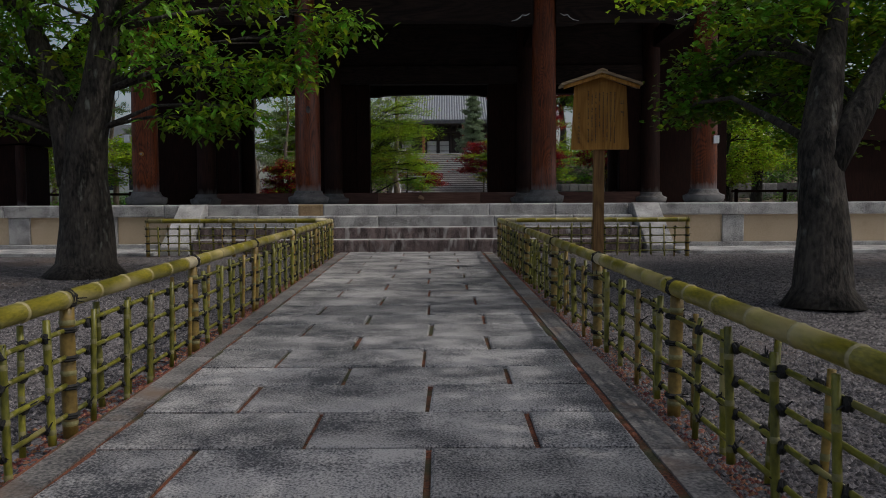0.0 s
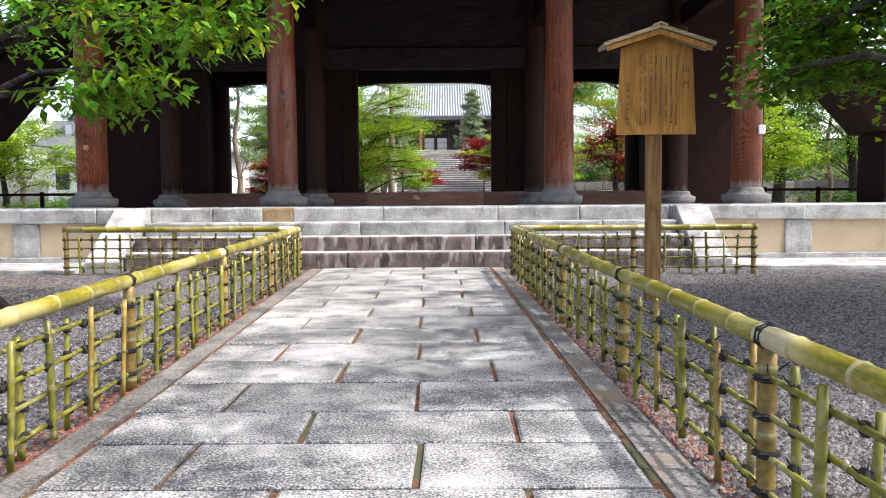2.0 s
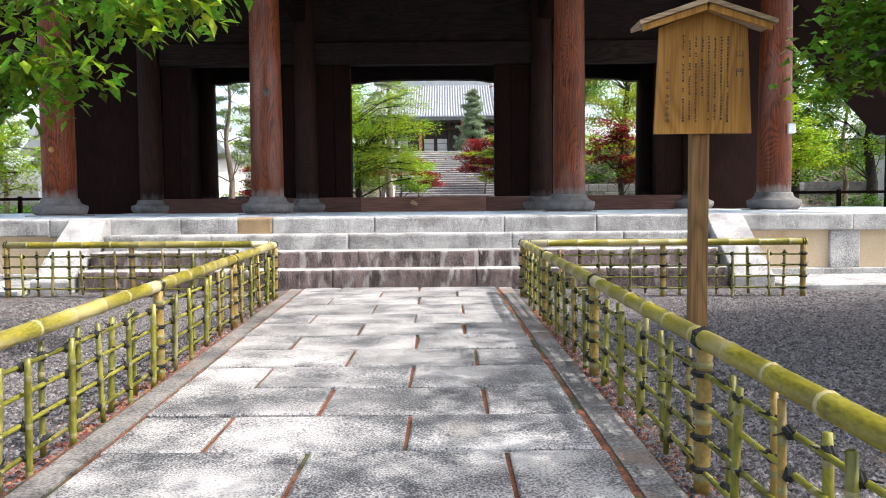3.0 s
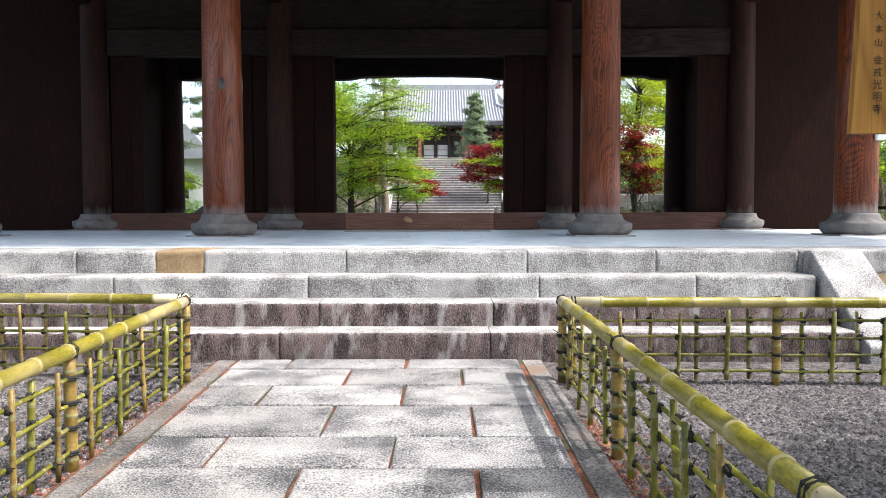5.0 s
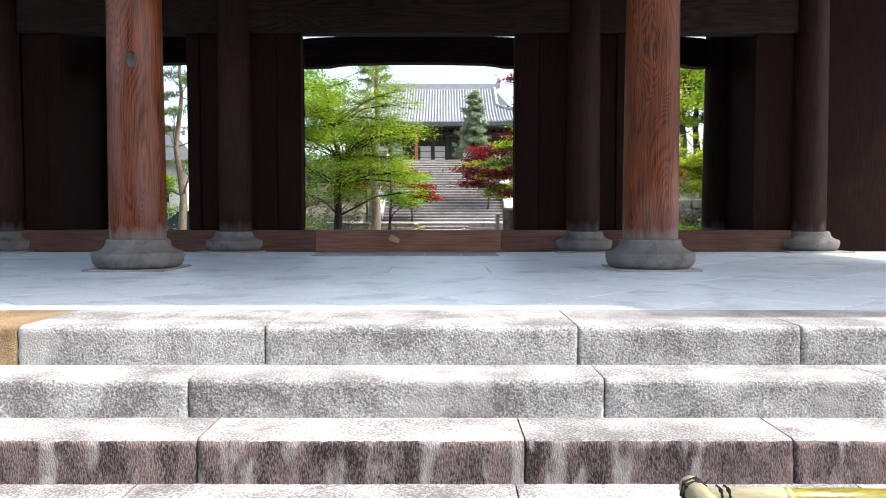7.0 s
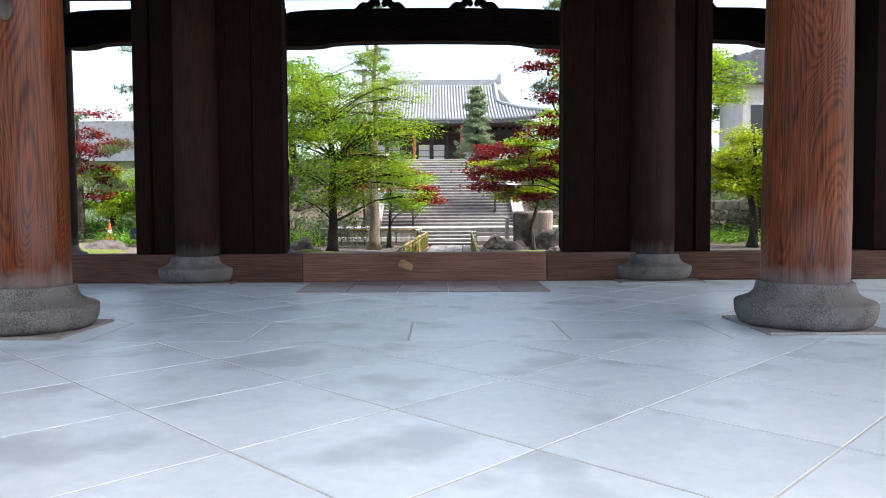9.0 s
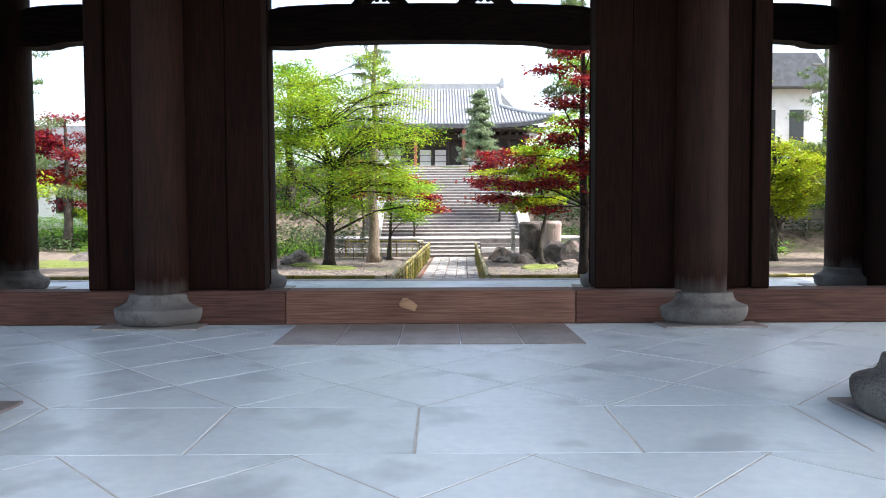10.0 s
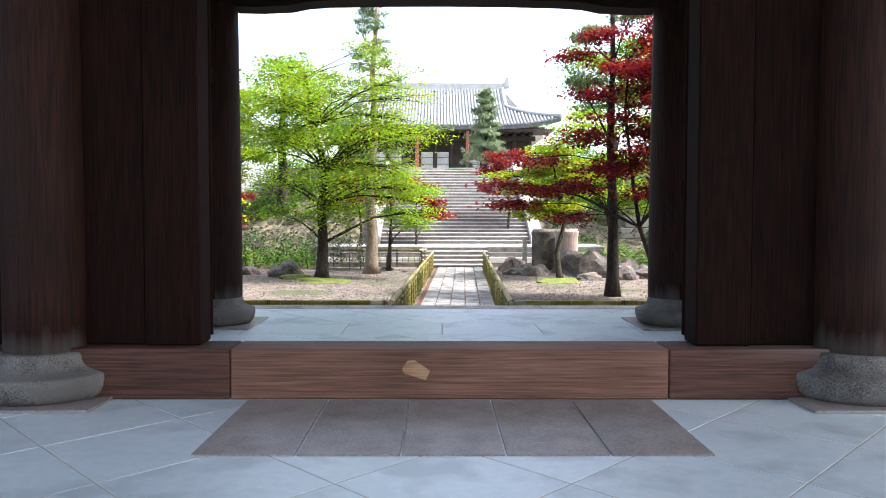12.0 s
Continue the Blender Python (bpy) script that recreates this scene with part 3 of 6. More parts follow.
def diagonal_tiles(y0, y1, x_at, y_at):
    hx, hy, g = 0.61, 0.635, 0.011
    for i in range(-24, 25):
        for j in range(-12, 13):
            if (i + j) % 2:
                continue
            cx, cy = x_at + i * hx, y_at + j * hy
            if abs(cx) > 15 or cy > y1 + 0.64 or cy < y0 - 0.64:
                continue
            poly = clip_poly([(cx - hx + g, cy), (cx, cy - hy + g), (cx + hx - g, cy), (cx, cy + hy - g)], y0 + 0.005, y1 - 0.005)
            if not poly:
                continue
            bm = bmesh.new()
            lo = [bm.verts.new((x - cx, y - cy, -0.03)) for x, y in poly]
            hi = [bm.verts.new((x - cx, y - cy, 0.0)) for x, y in poly]
            bm.faces.new(hi)
            for k in range(len(lo)):
                m = (k + 1) % len(lo)
                bm.faces.new((lo[k], lo[m], hi[m], hi[k]))
            part("floor_tile", bm, TILE, floor).location = (cx, cy, 0)


diagonal_tiles(0.78, 4.17, 0.58, 3.50)
diagonal_tiles(5.14, 8.88, 0.0, 5.79)
diagonal_tiles(9.2, 12.1, 0.0, 10.8)
diagonal_tiles(13.05, 14.62, 0.0, 13.6)
for k in range(5):
    a = -1.5 + k * 0.604
    slab("threshold_slab", [(a + 0.006, 7.51), (a + 0.598, 7.51), (a + 0.598, 8.82), (a + 0.006, 8.82)], lambda v: 0.012, 0.03, MAT_STONE, floor, 0.004)
for x in np.arange(-15, 15, 1.5):
    pb("rear_rim_stone", x + 0.004, x + 1.496, 14.62, 15.08, -0.9, 0.002, STEP, floor, 0.01)

# ---- the gate ----
COLS = [(-7.50, 4.77), (-3.14, 4.78), (3.17, 4.77), (7.45, 4.77), (-7.2, 9.02), (-3.08, 9.02), (3.12, 9.02), (7.15, 9.02), (-6.95, 12.98), (-2.95, 12.98), (2.98, 12.98), (6.95, 12.98)]
PROFILE = [(0.352, 0.42), (0.372, 0.415), (0.378, 0.39), (0.385, 0.355), (0.40, 0.32), (0.43, 0.288), (0.48, 0.262), (0.528, 0.246), (0.54, 0.238), (0.546, 0.222), (0.545, 0.17), (0.535, 0.11), (0.515, 0.065), (0.49, 0.04), (0.46, 0.022)]
base_mesh = put("tmp", lathe(PROFILE[::-1], 40), BASE_STONE, smooth=True)
col_bm = bmesh.new()
tube(col_bm, [(0, 0, z) for z in (0, 0.5, 1.5, 3, 4.6, 6.4)], [0.352, 0.355, 0.348, 0.335, 0.318, 0.30], 40)
col_mesh = put("tmp", col_bm, COLUMN_WOOD, smooth=True)
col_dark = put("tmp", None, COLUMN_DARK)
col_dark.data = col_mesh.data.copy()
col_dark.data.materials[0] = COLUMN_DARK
plinth_bm = block(-0.56, 0.56, -0.56, 0.56, 0, 0.022, 0.006)
plinth_mesh = put("tmp", plinth_bm, MAT_STONE)
for x, y in COLS:
    c = base("column", (x, y, 0), "thick round red-brown timber column on a moulded stone base", "column", "gate columns", kind="structure")
    ps = 0.875 if y < 6 else 1.0
    share("plinth", plinth_mesh.data, Matrix.Diagonal((ps, ps, 1, 1)), c)
    wide, high, slim = (0.985, 0.88, 0.945) if y < 6 else ((0.96, 0.86, 0.84) if y < 10 else (0.92, 0.85, 0.97))
    share("stone_base", base_mesh.data, pose(0, 0, 0, 0, 0, 37 * x) @ Matrix.Diagonal((wide, wide, high, 1)), c)
    # middle and rear shafts take the copy with shade painted in
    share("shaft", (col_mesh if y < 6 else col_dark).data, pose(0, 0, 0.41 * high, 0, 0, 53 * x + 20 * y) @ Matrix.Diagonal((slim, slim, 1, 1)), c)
for o in (base_mesh, col_mesh, col_dark, plinth_mesh):
    bpy.data.objects.remove(o)

knot_bm = bmesh.new()
bmesh.ops.create_uvsphere(knot_bm, u_segments=14, v_segments=8, radius=1.0)
bmesh.ops.scale(knot_bm, vec=(0.06, 0.03, 0.10), verts=knot_bm.verts)
knot_ob = part("knot", knot_bm, COLUMN_DARK, bpy.data.objects["column.001"], "dark oval knot in the wood", smooth=True)
knot_ob.location = (0.08, -0.325, 2.5)

gate = base("temple_gate", (0, 9, 0), "dark timber two-storey temple gate with deep eaves", "gate", kind="structure")


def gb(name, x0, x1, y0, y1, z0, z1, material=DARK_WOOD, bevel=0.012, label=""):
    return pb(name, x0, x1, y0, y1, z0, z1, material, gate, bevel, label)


# middle wall: sill, jamb boards, lintel, upper boarding
for a, b in ((-6.85, -3.3), (-2.85, -1.64), (-1.635, 1.655), (1.66, 2.88), (3.36, 6.8)):
    gb("sill", a, b, 8.87, 9.25, 0.004, 0.385, SILL_WOOD if -2 < a < 1 else SILL_DARK, 0.01, "worn red-brown threshold beam")
part("sill_patch", prism([(-0.35, 0.235), (-0.335, 0.20), (-0.17, 0.15), (-0.14, 0.22), (-0.255, 0.30), (-0.31, 0.295)], 8.866 - 9, 8.89 - 9), PATCH_WOOD, gate, "tan inlaid wooden patch")
for s, c in ((-1, -3.08), (1, 3.12)):
    inner, outer = s * 1.90, s * 3.92
    edges = sorted((inner, c - s * 0.36))
    mid = inner + s * 0.42
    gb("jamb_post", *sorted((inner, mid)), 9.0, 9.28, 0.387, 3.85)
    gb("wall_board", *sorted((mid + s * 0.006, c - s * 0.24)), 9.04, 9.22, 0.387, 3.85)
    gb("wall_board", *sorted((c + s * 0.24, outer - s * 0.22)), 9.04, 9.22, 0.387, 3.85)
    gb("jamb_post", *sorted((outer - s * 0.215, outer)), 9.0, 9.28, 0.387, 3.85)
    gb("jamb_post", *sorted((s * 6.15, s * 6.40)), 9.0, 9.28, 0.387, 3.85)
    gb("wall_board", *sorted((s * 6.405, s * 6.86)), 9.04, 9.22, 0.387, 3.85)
    # open door leaf, folded back against the wall behind
    leaf = base("gate_door", (s * 1.93, 9.3, 0.42), "dark timber gate door standing open", "door")
    part("door_board", block(-0.05, 0.05, 0.0, 1.65, 0, 3.35, 0.01), DARK_WOOD, leaf)
    for z in (0.35, 1.2, 2.1, 3.0):
        part("door_rail", block(-0.085, 0.085, 0.05, 1.62, z - 0.07, z + 0.07, 0.008), DARK_WOOD, leaf)
    leaf.rotation_euler = (0, 0, -s * radians(38))
    # side walls of the gate
    gb("side_wall", *sorted((s * 7.02, s * 7.14)), 9.4, 12.7, 0.0, 6.3)
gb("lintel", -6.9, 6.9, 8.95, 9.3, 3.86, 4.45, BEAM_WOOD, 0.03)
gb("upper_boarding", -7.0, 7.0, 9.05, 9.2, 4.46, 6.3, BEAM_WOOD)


def rainbow_beam(x0, x1, y0, y1, z0, z1, name="rainbow_beam"):
    """A tie beam, gently arched, with hollowed shoulders at both ends."""
    w = x1 - x0
    prof = [(0, 0.0), (0.06, -0.005), (0.13, 0.012), (0.17, 0.055), (0.22, 0.075), (0.35, 0.09), (0.5, 0.095), (0.65, 0.09), (0.78, 0.075), (0.83, 0.055), (0.87, 0.012), (0.94, -0.005), (1, 0.0)]
    top = [(0, -0.06), (0.03, -0.005), (0.08, 0.02), (0.2, 0.045), (0.5, 0.06), (0.8, 0.045), (0.92, 0.02), (0.97, -0.005), (1, -0.06)]
    out = [(x0 + w * a, z0 + b) for a, b in prof] + [(x0 + w * a, z1 + b) for a, b in reversed(top)]
    bm = prism(out, y0 - 9, y1 - 9)
    return part(name, bm, BEAM_WOOD, gate)


def frog_leg(x, y, z, s=1.0):
    """A spread frog-leg strut with a pierced middle."""
    half = [(0.0, 0.36), (0.10, 0.36), (0.15, 0.30), (0.17, 0.20), (0.25, 0.13), (0.33, 0.14), (0.40, 0.10), (0.47, 0.02), (0.55, 0.0)]
    inner = [(0.30, 0.0), (0.26, 0.06), (0.17, 0.06), (0.10, 0.12), (0.07, 0.2), (0.0, 0.22)]
    o = [(x + s * a, z + s * b) for a, b in half + inner]
    part("strut", prism(o, y - 9.09, y - 8.91), BEAM_WOOD, gate)
    o = [(x - s * a, z + s * b) for a, b in half + inner]
    part("strut", prism(o, y - 9.09, y - 8.91), BEAM_WOOD, gate)
    gb("strut_block", x - 0.2 * s, x + 0.2 * s, y - 0.12, y + 0.12, z + 0.36 * s, z + 0.5 * s, BEAM_WOOD)
    part("strut_heart", tube(bmesh.new(), [(x - 0.06, y - 9.05, z + 0.13), (x - 0.06, y - 8.95, z + 0.13)], [0.05, 0.05], 12), BEAM_WOOD, gate)
    part("strut_heart", tube(bmesh.new(), [(x + 0.06, y - 9.05, z + 0.13), (x + 0.06, y - 8.95, z + 0.13)], [0.05, 0.05], 12), BEAM_WOOD, gate)


for y, xs_row in ((4.77, (-7.50, -3.18, 3.17, 7.45)), (12.98, (-6.95, -2.95, 2.98, 6.95))):
    zb = 4.72 if y < 6 else 4.0
    zt = zb + (0.72 if y < 6 else 0.63)
    for a, b in zip(xs_row, xs_row[1:]):
        rainbow_beam(a + 0.3, b - 0.3, y - 0.17, y + 0.17, zb, zt)
        mid, wide = (a + b) / 2, b - a
        for d in ((-wide * 0.145, wide * 0.145) if wide > 5 else (0,)):
            frog_leg(mid + d, y, zt + 0.05, 1.0 if wide > 5 else 0.9)
    gb("head_beam", xs_row[0] - 0.8, xs_row[-1] + 0.8, y - 0.2, y + 0.2, zt + 0.56, zt + 1.0, BEAM_WOOD, 0.02)
    gb("upper_wall", xs_row[0], xs_row[-1], y - 0.08, y + 0.08, zt + 1.0, 8.4, BEAM_WOOD)
# cross beams between the rows
for x in (-7.3, -3.15, 3.18, 7.3):
    gb("cross_beam", x - 0.16, x + 0.16, 5.1, 12.7, 4.95, 5.5, DARK_WOOD)
for s in (-1, 1):
    # tie-beam noses that stick out past the outer columns, white at the end
    o = [(0, 0), (0.35, 0.0), (0.62, 0.06), (0.80, 0.22), (0.86, 0.44), (0.74, 0.42), (0.66, 0.50), (0.5, 0.52), (0, 0.52)]
    part("beam_nose", prism([(s * (7.70 + a), 4.80 + b) for a, b in o], 4.65 - 9, 4.89 - 9), DARK_WOOD, gate)
    o = [(0.62, 0.02), (0.70, 0.08), (0.84, 0.20), (0.92, 0.44), (0.84, 0.46), (0.74, 0.26)]
    part("nose_tip", prism([(s * (7.70 + a), 4.80 + b) for a, b in o], 4.63 - 9, 4.91 - 9), WHITE_TIP, gate, "white painted beam end")
# white incised scrolls at the beam ends of the front
for a, b in ((-7.50, -3.18), (-3.18, 3.17), (3.17, 7.45)):
    for x, s in ((a + 0.34, 1), (b - 0.34, -1)):
        pts = [(x + s * 0.06, 4.98), (x + s * 0.16, 4.93), (x + s * 0.26, 4.95), (x + s * 0.30, 4.89), (x + s * 0.40, 4.82), (x + s * 0.55, 4.79)]
        part("scroll_line", tube(bmesh.new(), [(u, 4.60 - 9, v) for u, v in pts], [0.006, 0.014, 0.012, 0.014, 0.012, 0.004], 6), WHITE_TIP, gate)

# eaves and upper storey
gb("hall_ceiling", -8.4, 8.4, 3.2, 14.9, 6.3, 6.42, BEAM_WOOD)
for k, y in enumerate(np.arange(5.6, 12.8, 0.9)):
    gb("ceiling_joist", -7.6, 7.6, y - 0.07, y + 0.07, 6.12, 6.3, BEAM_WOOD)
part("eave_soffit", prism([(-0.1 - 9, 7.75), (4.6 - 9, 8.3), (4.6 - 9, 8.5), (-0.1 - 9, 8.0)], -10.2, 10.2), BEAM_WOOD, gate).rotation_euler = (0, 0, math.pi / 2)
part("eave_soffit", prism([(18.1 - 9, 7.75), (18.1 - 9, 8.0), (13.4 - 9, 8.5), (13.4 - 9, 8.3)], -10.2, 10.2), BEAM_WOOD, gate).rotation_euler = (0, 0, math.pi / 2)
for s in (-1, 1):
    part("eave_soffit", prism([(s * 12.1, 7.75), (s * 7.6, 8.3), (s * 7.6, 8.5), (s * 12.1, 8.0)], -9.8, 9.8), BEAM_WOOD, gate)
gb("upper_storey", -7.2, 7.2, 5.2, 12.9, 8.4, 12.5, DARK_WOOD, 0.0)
part("roof", prism([(-11.5, 11.0), (11.5, 11.0), (6.5, 14.0), (4.5, 17.5), (-4.5, 17.5), (-6.5, 14.0)], -7.5, 7.5), ROOF_DARK, gate)

# ---- stair wings that lean against both sides of the gate ----
for s in (-1, 1):
    gb("side_boarding", *sorted((s * 7.3, s * 9.6)), 9.02, 9.2, 0.0, 6.3)
    wing = base("stair_wing", (s * 14, 10.4, 0), "dark timber stair wing with a sloping roof beside the gate", "stair wing", kind="structure")
    part("roof_slope", prism([(s * (q - 14), z) for q, z in ((7.6, 8.2), (13.2, 2.1), (16.6, 1.95), (16.6, 3.0), (13.9, 3.1), (7.6, 9.7))], -0.9, 0.9), DARK_WOOD, wing)
    part("barge_board", prism([(s * (q - 14), z) for q, z in ((7.7, 9.05), (13.75, 2.75), (13.95, 3.05), (7.7, 9.5))], -1.05, -0.905), DARK_WOOD, wing, "dark weathered barge board")
    part("wall", prism([(s * (q - 14), z) for q, z in ((13.45, 0.0), (16.5, 0.0), (16.5, 2.0), (13.45, 2.05))], -0.75, 0.8), DARK_WOOD, wing)
    for x in (13.5, 16.4):
        part("corner_post", lathe([(0.15, 0), (0.15, 2.02)], 16), COLUMN_DARK, wing).location = (s * (x - 14), -0.9, 0)


# ---- bamboo fences ----
def bamboo(length, r, knot=0.27, seg=8, taper=1.0, phase=0.1, cream=False):
    """A bamboo cane along +z from the origin, swollen a little at its nodes."""
    zs, z = [0.0], phase
    pts, rad = [(0, 0, 0)], [r]
    while z < length - 0.02:
        for d, k in ((-0.012, 1.0), (-0.004, 1.10), (0.004, 1.10), (0.012, 0.99)):
            pts.append((0, 0, z + d))
            rad.append(r * k)
        z += knot
    pts.append((0, 0, length))
    rad.append(r * taper)
    bm = tube(bmesh.new(), pts, rad, seg)
    for f in bm.faces:
        q = (f.calc_center_median().z - phase + knot / 2) % knot - knot / 2
        f.material_index = 1 if abs(q) < 0.013 and len(f.verts) == 4 else 0
        if cream and f.calc_center_median().z < phase - 0.013:
            f.material_index = 2
    return bm


def mesh_of(bm, material, smooth=True):
    ob = put("tmp", bm, material, smooth=smooth)
    data = ob.data
    data.materials.append(NODE_PALE if material is BAMBOO_RAIL else NODE)
    data.materials.append(CREAM)
    bpy.data.objects.remove(ob)
    return data


POST_MESH = mesh_of(bamboo(0.66, 0.034, 0.24, 10), BAMBOO_POST)
PICKETS = [mesh_of(bamboo(0.56, r, k, 7, 0.92, p), BAMBOO) for r, k, p in ((0.0185, 0.19, 0.06), (0.0145, 0.15, 0.10), (0.0165, 0.22, 0.03))]
PICKET_DRY = mesh_of(bamboo(0.57, 0.0145, 0.16, 7, 0.95, 0.12), BAMBOO_POST)
BAR_MESHES = {}
RAIL_MESHES = {}
CORD_RING = bmesh.new()
bmesh.ops.create_cone(CORD_RING, cap_ends=False, segments=8, radius1=0.03, radius2=0.03, depth=0.022)


def along(p, q):
    """The pose that lays +z from p to q."""
    p, q = Vector(p), Vector(q)
    return Matrix.Translation(p) @ (q - p).to_track_quat("Z", "Y").to_matrix().to_4x4()


def bar(name, p, q, r, knot, material, parent, store):
    ln = round((Vector(q) - Vector(p)).length, 2)
    if (ln, r) not in store:
        store[ln, r] = mesh_of(bamboo(ln, r, knot, 12, 1.0, 0.27, True) if r > 0.03 else bamboo(ln, r, knot, 7), material)
    return share(name, store[ln, r], along(p, q), parent)


def fence(points, z_of, label, seed, height=0.66, group="bamboo fences", ends=True, spacing=0.205, detail=True):
    """A lattice fence of bamboo through posts at the given points: thick rail, posts, four bars, pickets before and behind, black cord."""
    r = random.Random(seed)
    root = base("bamboo_fence", (points[0][0], points[0][1], z_of(points[0][1])), label, "fence", group)
    inv = Matrix.Translation(-root.location)
    V = lambda p, h: Vector((p[0], p[1], z_of(p[1]) + h)) - root.location
    cords = bmesh.new()

    def knot(p, d, rad, w=0.02):
        d = Vector(d).normalized()
        for o in (-w * 0.45, w * 0.45):
            tube(cords, [p + d * (o - 0.008), p + d * o, p + d * (o + 0.008)], [rad * 0.9, rad * 1.12, rad * 0.9], 6)
        for _ in range(3 if rad > 0.047 else 2):
            e = Vector((r.uniform(-1, 1), r.uniform(-1, 1), r.uniform(-0.3, 0.9))) * (rad * 0.9 + 0.018)
            tube(cords, [p + e * 0.3, p + e * 1.3], [0.005, 0.003], 3, cap=False)

    for i, (p, q) in enumerate(zip(points, points[1:])):
        d = (Vector((q[0], q[1], 0)) - Vector((p[0], p[1], 0)))
        ln = d.length
        u = d.normalized()
        n = Vector((-u.y, u.x, 0))
        hs = [0.515, 0.380, 0.245, 0.108]
        for h in hs:
            bar("cross_bar", V(p, h + r.uniform(-0.012, 0.012)), V(q, h + r.uniform(-0.012, 0.012)), 0.012, 0.21, BAMBOO, root, BAR_MESHES)
        k = max(2, round(ln / spacing))
        for j in range(1, k):
            f = j / k + r.uniform(-0.016, 0.016)
            c = (p[0] + d.x * f, p[1] + d.y * f)
            side = 0.027 if j % 2 else -0.026
            mesh = PICKETS[(j + i) % 3] if r.random() < 0.8 else PICKET_DRY
            at = V(c, 0.015 + r.uniform(-0.03, 0.03)) + n * side
            share("picket", mesh, Matrix.Translation(at) @ pose(0, 0, 0, r.uniform(-2.6, 2.6), r.uniform(-2.6, 2.6), r.uniform(0, 360)), root)
            if detail:
                for h in hs:
                    if r.random() < 0.9:
                        knot(V(c, h) + n * side * 0.45, n + Vector((0, 0, r.uniform(-0.6, 0.6))), 0.025, 0.014)
    for i, p in enumerate(points):
        share("post", POST_MESH, Matrix.Translation(V(p, -0.03)) @ pose(0, 0, 0, r.uniform(-0.8, 0.8), r.uniform(-0.8, 0.8), r.uniform(0, 360)), root)
        if 0 < i < len(points) - 1 or ends:
            q = points[min(i + 1, len(points) - 1)] if i < len(points) - 1 else points[i - 1]
            u = Vector((q[0] - p[0], q[1] - p[1], 0)).normalized()
            knot(V(p, height), u, 0.048, 0.03)
            for h in (0.515, 0.380, 0.245, 0.108):
                knot(V(p, h), (0, 0, 1), 0.046, 0.012)
    i = 0
    while i < len(points) - 1:
        j = min(i + 2, len(points) - 1)
        a, b = V(points[i], height), V(points[j], height)
        u = (b - a).normalized()
        bar("top_rail", a - u * 0.05, b + u * 0.04, 0.041 if (i // 2) % 2 else 0.0425, 0.36, BAMBOO_RAIL, root, RAIL_MESHES)
        i = j
    for ob in (part("cord", cords, CORD, root, "black cord ties"),):
        ob["kind"] = "stuff"
    return root


gz = lambda y: front_z(y) - 0.045
YS = [-1.95, -3.95, -6.03, -8.2, -10.18, -12.15, -14.15, -16.1, -18.1, -20.0]
fence([(-1.52 - 0.029 * (y + 1.96), y) for y in YS], gz, "low lattice fence of green and yellow bamboo, black cord", 11)
YS = [-1.93, -3.75, -5.95, -8.05, -10.05, -11.84, -13.85, -15.9, -17.9, -20.0]
fence([(1.515 - 0.0215 * (y + 1.93), y) for y in YS], gz, "low lattice fence of greenish bamboo beside the path", 12)
fence([(-1.60, -1.80), (-3.36, -1.70), (-4.98, -1.62)], gz, "low bamboo lattice fence running along the steps", 13)
fence([(1.59, -2.0), (3.20, -2.03), (4.86, -2.1)], gz, "low bamboo lattice fence running along the steps", 14)

# ---- the notice board ----
sign = base("notice_board", (2.787, -4.53, front_z(-4.53) - 0.05), "golden wooden notice board with a little gabled roof on a post", "sign")
part("post", block(-0.07, 0.07, -0.055, 0.055, 0, 2.25, 0.006), SIGN_POST, sign)
sign.scale = (1.08, 1.0, 1.116)
ZB = (0.755 - sign.location.z) / 1.116
part("board", prism([(-0.385, ZB), (0.385, ZB), (0.345, ZB + 0.804), (0.0, ZB + 0.935), (-0.345, ZB + 0.804)], -0.105, -0.06), SIGN_WOOD, sign)
for s in (-1, 1):
    bm = prism([(s * -0.005, ZB + 0.968), (s * 0.53, ZB + 0.804), (s * 0.535, ZB + 0.837), (s * -0.005, ZB + 1.005)], -0.24, 0.10)
    part("roof_board", bm, SIGN_ROOF, sign)
    bm = prism([(s * -0.005, ZB + 0.916), (s * 0.50, ZB + 0.762), (s * 0.50, ZB + 0.806), (s * -0.005, ZB + 0.966)], -0.215, -0.175)
    part("barge_board", bm, SIGN_WOOD, sign)
part("ridge_cap", prism([(-0.07, ZB + 0.982), (0.0, ZB + 1.008), (0.07, ZB + 0.982), (0.07, ZB + 0.997), (0.0, ZB + 1.023), (-0.07, ZB + 0.997)], -0.245, 0.105), SIGN_ROOF, sign)


def writing(text, x, z, size, parent, y=-0.1075):
    cu = bpy.data.curves.new("writing", "FONT")
    cu.body, cu.size, cu.extrude = text, size, 0.0006
    cu.align_x = cu.align_y = "CENTER"
    cu.materials.append(INK)
    ob = new("lettering", cu)
    ob.parent = parent
    ob.location, ob.rotation_euler = (x, y, z), (radians(90), 0, 0)
    return ob


for k, ch in enumerate("山門"):
    writing(ch, 0.285, ZB + 0.603 - 0.145 * k, 0.066, sign)
for k, ch in enumerate("大本山"):
    writing(ch, -0.285, ZB + 0.458 - 0.052 * k, 0.036, sign)
for k, ch in enumerate("金戒光明寺"):
    writing(ch, -0.285, ZB + 0.285 - 0.048 * k, 0.04, sign)
rl = random.Random(8)
